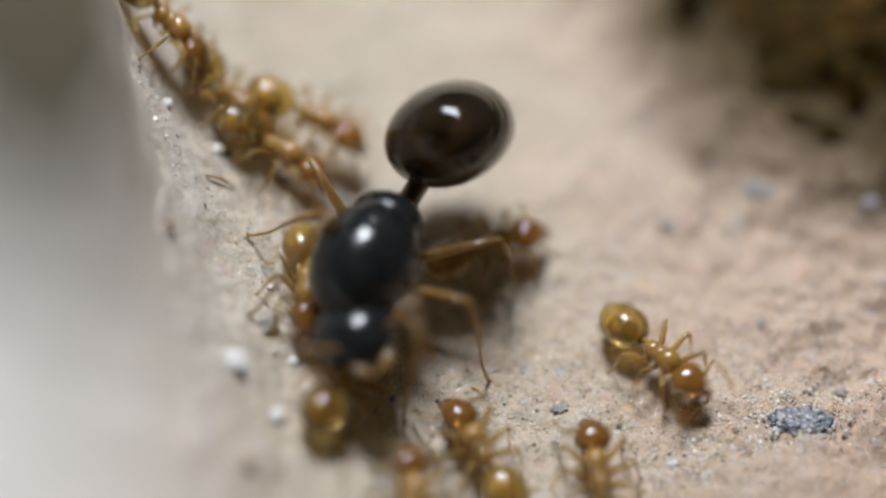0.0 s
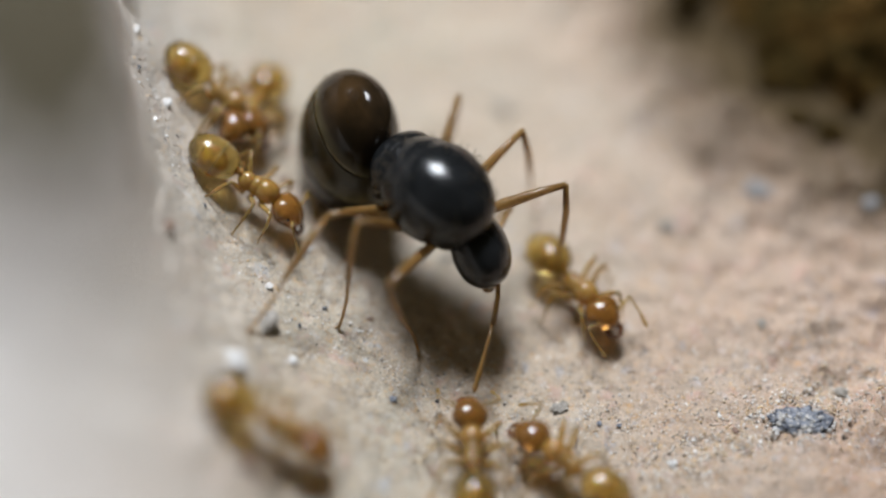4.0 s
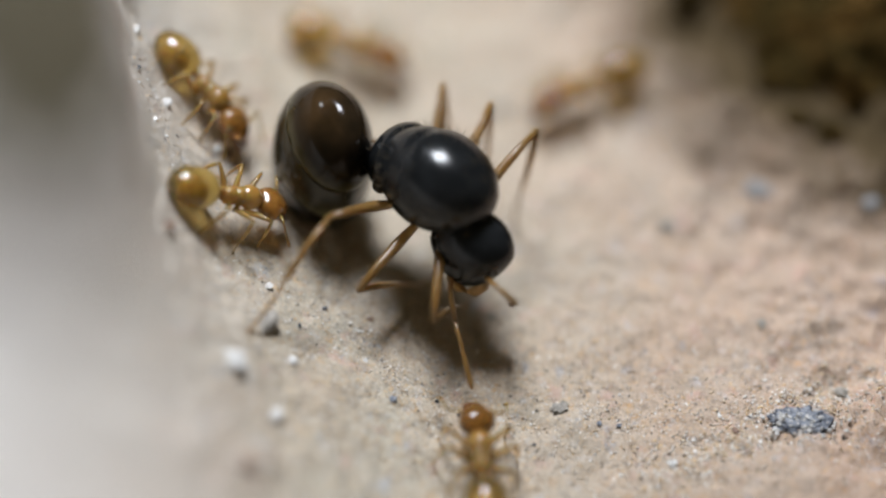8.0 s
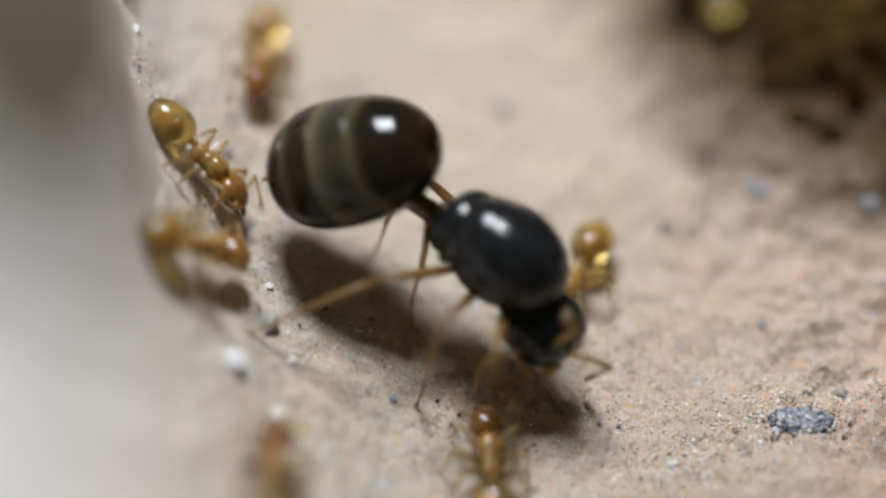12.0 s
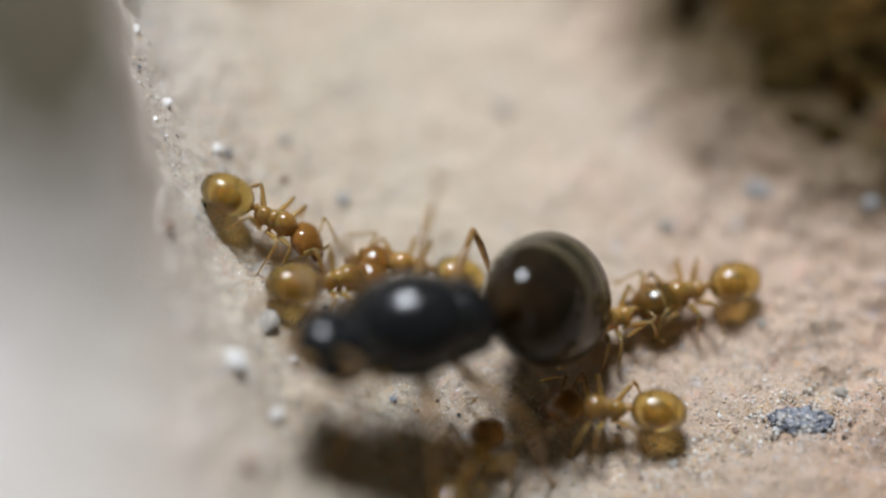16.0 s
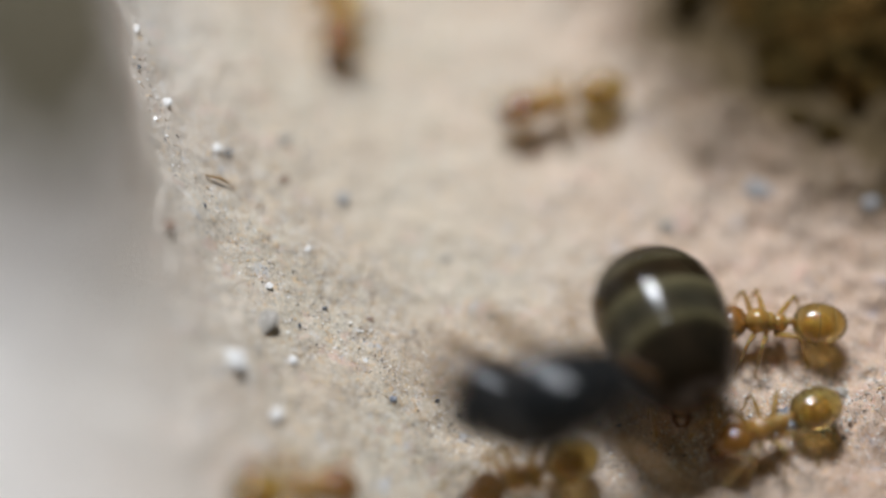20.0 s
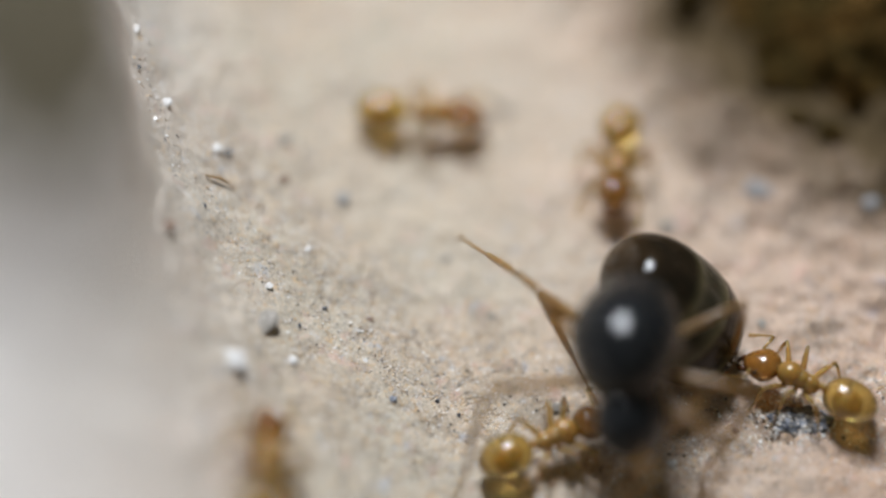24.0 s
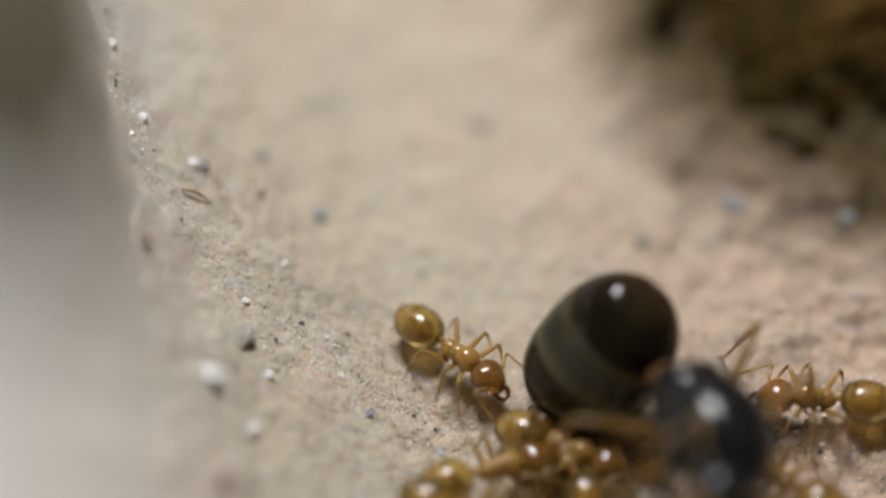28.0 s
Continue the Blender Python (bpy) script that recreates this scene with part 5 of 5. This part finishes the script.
    stagger(queen, [
        (0, (-1.26, -0.54, 2.34), -116, -5, 0, (0.11, 1.88, 2.58), (-1.48, -1.99, 2.06), (0.12, 0.685, -0.717), (-0.3, 0.68, 0.598)),
        (0.5, (-0.88, 0.52, 2.52), -88, 0, 0, (-1.27, 3.02, 2.09), (-0.8, -0.56, 1.67), (0, 0.89, -0.45), (0.64, 0.63, 0.44)),
        (1, (-0.69, 1.35, 2.73), -50, 12, 0, (-2.05, 2.489, 1.91), (0.06, 0.31, 1.78), (0, -0.033, -0.999), (0.98, 0.14, 0.1)),
        (1.5, (-0.45, 0.78, 2.6), -53, 10, 0, (-2.32, 2.602, 1.899), (0.02, -0.3, 1.78), (0, -0.033, -0.999), (0.98, 0.14, 0.1)),
        (2, (-0.59, 1.41, 2.6), -47, 8, 0, (-2.72, 2.377, 1.939), (0.28, 0.11, 1.83), (-0.1, -0.032, -0.995), (0.98, 0.14, 0.1)),
        (2.5, (-0.19, 0.94, 2.57), -47, 5, 0, (-2.32, 2.525, 1.909), (0.4, 0, 1.69), (-0.1, 0.026, -0.995), (0.98, 0.14, 0.1)),
        (3, (-0.46, 0.52, 2.52), -55, 0, 0, (-1.96, 2.588, 1.997), (0.44, -0.38, 1.67), (-0.1, 0.084, -0.991), (0.98, 0.14, 0.1)),
        (3.5, (-0.32, 0.79, 2.48), -50, 0, 0, (-1.78, 2.502, 1.93), (0.64, -0.06, 1.65), (-0.1, 0.084, -0.991), (0.98, 0.14, 0.1)),
        (5.5, (0.01, 0.67, 2.64), -43, 18, 0, (-1.56, 1.62, 1.6), (0.84, -0.08, 1.76), (-0.1, 0.194, -0.976), (0.98, 0.14, 0.1)),
        (6, (0.01, 0.57, 2.65), -43, 18, 0, (-1.5, 1.57, 1.6), (0.88, -0.15, 1.77), (-0.1, 0.194, -0.976), (0.98, 0.14, 0.1)),
        (6.5, (0.04, 0.66, 2.64), -43, 16, 0, (-1.56, 1.65, 1.6), (0.84, 0.05, 1.66), (-0.1, 0.194, -0.976), (0.98, 0.14, 0.1)),
        (7, (-0.14, 0.8, 2.67), -35, 12, 0, (-1.91, 1.955, 1.794), (0.71, -0.14, 1.84), (-0.1, 0.194, -0.976), (0.98, 0.14, 0.1)),
        (8, (-0.22, 0.97, 2.57), -42, 6, 0, (-2.19, 1.963, 1.935), (0.48, -0.22, 1.78), (-0.1, 0.164, -0.981), (0.98, 0.14, 0.1)),
        (9, (-0.37, 0.85, 2.8), -40, -5, 0, (-2.52, 2.014, 2.264), (0.11, -0.36, 1.81), (-0.12, 0.084, -0.989), (0.98, 0.14, 0.1)),
        (9.5, (-0.18, 0.91, 2.62), -40, -5, 0, (-2.68, 1.91, 2.37), (0.32, -0.34, 1.63), (-0.3, -0.067, -0.951), (0.7, 0.1, 0.3)),
        (10, (0.01, 0.74, 2.75), -45, -8, 0, (-2.48, 1.62, 2.7), (0.53, -0.53, 1.77), (-0.55, -0.3, -0.78), (0.35, -0.1, 0.9)),
        (10.5, (0.04, 0.8, 2.75), -42, -5, 0, (-2.5, 1.99, 2.85), (0.64, -0.48, 1.76), (-0.76, -0.05, -0.64), (0.19, -0.18, 0.97)),
        (11, (0.16, 0.84, 2.75), -41, -5, 0, (-2.4, 1.99, 3), (0.74, -0.48, 1.59), (-0.84, -0.06, -0.54), (0.25, -0.23, 0.94)),
        (11.5, (0.21, 0.77, 2.7), -41, -5, 0, (-2.4, 1.98, 3), (0.71, -0.54, 1.59), (-0.84, -0.06, -0.54), (0.25, -0.23, 0.94)),
        (12, (0.95, -0.49, 2.4), -37, -10, 0, (-1.54, 0.94, 3.05), (1.71, -1.76, 1.31), (-0.93, 0.06, -0.37), (0.27, -0.21, 0.94)),
        (12.5, (2.85, -3.4, 1.72), -53, -25, 0, (0.92, -1.14, 2.78), (2.95, -4.09, 0.53), (-0.64, 0.66, 0.4), (0.25, -0.34, 0.91)),
        (13.2, (3.46, -3.46, 1.73), -55, 0, 40, (1.74, -1.37, 1.28), (4.22, -4.77, 1.77), (-0.77, 0.6, -0.2), (-0.53, -0.36, 0.77)),
        (13.8, (3.77, -3.04, 1.76), -18, 0, 90, (1.33, -1.83, 1.26), (5.12, -3.61, 1.97), (-0.84, 0.39, -0.37), (-0.31, -0.95, 0)),
        (14.5, (3.93, -2.71, 1.77), -22, -10, 100, (1.12, -2.36, 1.75), (4.92, -3.77, 1.13), (-0.95, -0.25, -0.19), (-0.4, -0.9, -0.17)),
        (15, (2.48, -0.55, 1.79), 35, 10, 120, (-0.63, -0.99, 1.77), (2.53, -0.11, 2.15), (-1, 0.04, 0.05), (0.57, -0.66, -0.49)),
        (15.3, (1.98, -0.71, 1.88), 59, -15, 90, (-0.76, -1.55, 2.44), (1.17, 0.61, 1.57), (-0.99, 0.13, 0.1), (0.86, -0.5, 0)),
        (15.5, (1.68, -0.88, 1.88), 74, -25, 60, (-0.61, -1.71, 2.69), (0.72, 0.35, 1.32), (-0.96, 0.24, 0.17), (0.89, -0.03, 0.45)),
        (15.75, (0.64, -1.32, 1.92), 119, -10, 30, (0.79, -2.83, 3.19), (-0.54, -0.67, 1.65), (-0.34, -0.13, 0.93), (0.36, 0.38, 0.85)),
        (16, (-0.37, -2.23, 2.69), 192, 0, 0, (1.79, -1.03, 1.65), (-1.83, -2.68, 2.76), (0.41, 0.64, -0.65), (0.94, 0.28, 0.2)),
        (16.5, (-0.16, -1.87, 2.62), 192, -5, 0, (2.37, -0.37, 1.65), (-1.78, -2.16, 2.33), (0.78, 0.59, -0.2), (0.57, 0.67, 0.47)),
        (17, (0.36, -2.22, 2.55), 204, 0, 0, (2.46, -0.07, 1.65), (-1.31, -2.96, 2.13), (0.68, 0.733, -0.036), (0, 0, 1)),
        (17.5, (1.8, -3.29, 2.54), 209, 0, 0, (3.78, -1.14, 1.65), (0.62, -3.38, 1.95), (0.411, 0.905, 0.107), (0.15, 0, 1)),
        (18, (1.9, -3.64, 2.54), 225, 0, 0, (3.41, -1.13, 1.65), (0.61, -4.2, 2.27), (0.05, 0.998, -0.033), (0.15, 0, 1)),
        (18.5, (2.07, -4.25, 2.52), 209, 0, 0, (3.79, -1.9, 1.65), (0.59, -4.57, 2.32), (-0.05, 0.997, -0.061), (0.15, 0, 1)),
        (19, (2.16, -4.51, 2.52), 208, -5, 0, (3.67, -1.85, 1.65), (0.56, -4.62, 2.35), (-0.1, 0.992, -0.074), (0.15, 0, 1)),
        (19.5, (2.72, -4.86, 2.51), 208, -10, 0, (4.29, -2.18, 1.65), (1.28, -4.93, 2.25), (-0.15, 0.989, -0.016), (0.15, 0, 1)),
        (19.7, (2.84, -4.47, 2.52), 208, 5, 0, (3.85, -2.14, 1.65), (1.46, -4.43, 2.6), (-0.249, 0.968, 0.008), (0.15, 0, 1)),
        (19.9, (2.34, -3.76, 2.52), 194, 5, 0, (3.95, -1.73, 1.65), (0.72, -3.65, 2.49), (-0.301, 0.954, 0.019), (0.15, 0, 1)),
        (19.97, (1.28, -3.09, 2.54), 199, 0, 0, (3.62, -1.47, 1.65), (-0.08, -3, 2.5), (-0.301, 0.954, 0.019), (0.15, 0, 1)),
        (20.03, (2.8, -4.05, 2.52), 198, 0, 0, (4.12, -1.88, 1.65), (1.52, -3.87, 2.29), (-0.22, 0.975, 0.036), (0.15, 0, 1)),
        (20.1, (4.55, -5.32, 2.57), 207, 0, 0, (5.72, -3.35, 1.65), (3.52, -5.65, 2.83), (0.201, 0.979, 0.036), (0.15, 0, 1)),
        (20.2, (3.73, -4.92, 2.54), 207, 0, 0, (5.39, -3.15, 1.65), (2.54, -4.91, 2.38), (0.201, 0.979, 0.036), (0.15, 0, 1)),
        (20.5, (2.99, -4.29, 2.52), 225, -5, 0, (3.83, -2.23, 1.62), (2, -4.74, 1.71), (0.14, 0.99, 0.02), (0.15, 0, 1)),
        (21, (3.02, -4.03, 2.52), 225, 0, 0, (3.86, -1.91, 1.54), (1.93, -4.52, 1.8), (0.421, 0.905, -0.052), (0.15, 0, 1)),
        (21.5, (2.6, -4.08, 2.51), 220, 0, 0, (3.86, -1.61, 1.65), (1.25, -4.6, 2.05), (0.549, 0.831, -0.089), (0.15, 0, 1)),
        (22.5, (2.44, -2.55, 2.05), 244, 0, 0, (3.98, -0.76, 0.98), (2.01, -3.93, 2.17), (0.88, 0.27, -0.38), (0, 0, 1)),
        (23.5, (2.33, -1.77, 2.77), 253, 15, 0, (3.79, -0.86, 1.4), (2.55, -3.27, 2.51), (0.69, -0.09, -0.71), (0.07, 0.25, 0.97)),
        (24, (3.06, -2.44, 2.76), 258, 14, 0, (3.98, -1.01, 1.35), (3.17, -3.91, 2.13), (0.65, -0.14, -0.75), (0, 0, 1)),
        (24.5, (2.36, -3.25, 2.64), 286, 14, 0, (1.61, -0.45, 1.5), (2.73, -4.82, 2.44), (-0.339, 0.781, -0.524), (-0.615, 0.222, 0.756)),
        (25, (3.74, -4.05, 2.55), 295, 0, 0, (2.74, -1.143, 1.596), (4.44, -4.95, 1.73), (-0.5, 0.68, -0.536), (-0.319, 0.396, 0.861)),
        (25.5, (4.21, -3.3, 2.38), 330, 0, 0, (3.01, -1.44, 1.48), (5.7, -3.65, 2.1), (-0.315, 0.67, -0.672), (-0.741, 0.13, 0.658)),
        (26, (5.35, -2.66, 1.95), 360, 0, 0, (3.14, -1.826, 1.545), (6.85, -2.25, 1.58), (-0.401, 0.3, -0.866), (-0.885, -0.225, 0.407)),
        (26.5, (5.135, -1.554, 1.865), 352, 8, 0, (2.64, -1.697, 1.712), (6.265, -2.244, 1.765), (-0.299, 0.223, -0.928), (-0.936, -0.202, 0.289)),
        (27, (5.53, -1.69, 1.92), 346, 8, 0, (2.9, -1.888, 1.578), (6.75, -2.64, 1.19), (-0.299, 0.223, -0.928), (-0.936, -0.202, 0.289)),
        (27.5, (4.85, -3.43, 2.42), 310, 0, 0, (2.8, -2.01, 1.5), (5.12, -4.64, 2.13), (-0.501, -0.164, -0.849), (0, -0.147, 0.989)),
        (28, (4.76, -3.76, 2.42), 295, 0, 0, (3.17, -1.74, 1.5), (4.89, -5.02, 2.53), (-0.51, -0.3, -0.81), (0.2, -0.2, 0.95)),
    ])


motions()
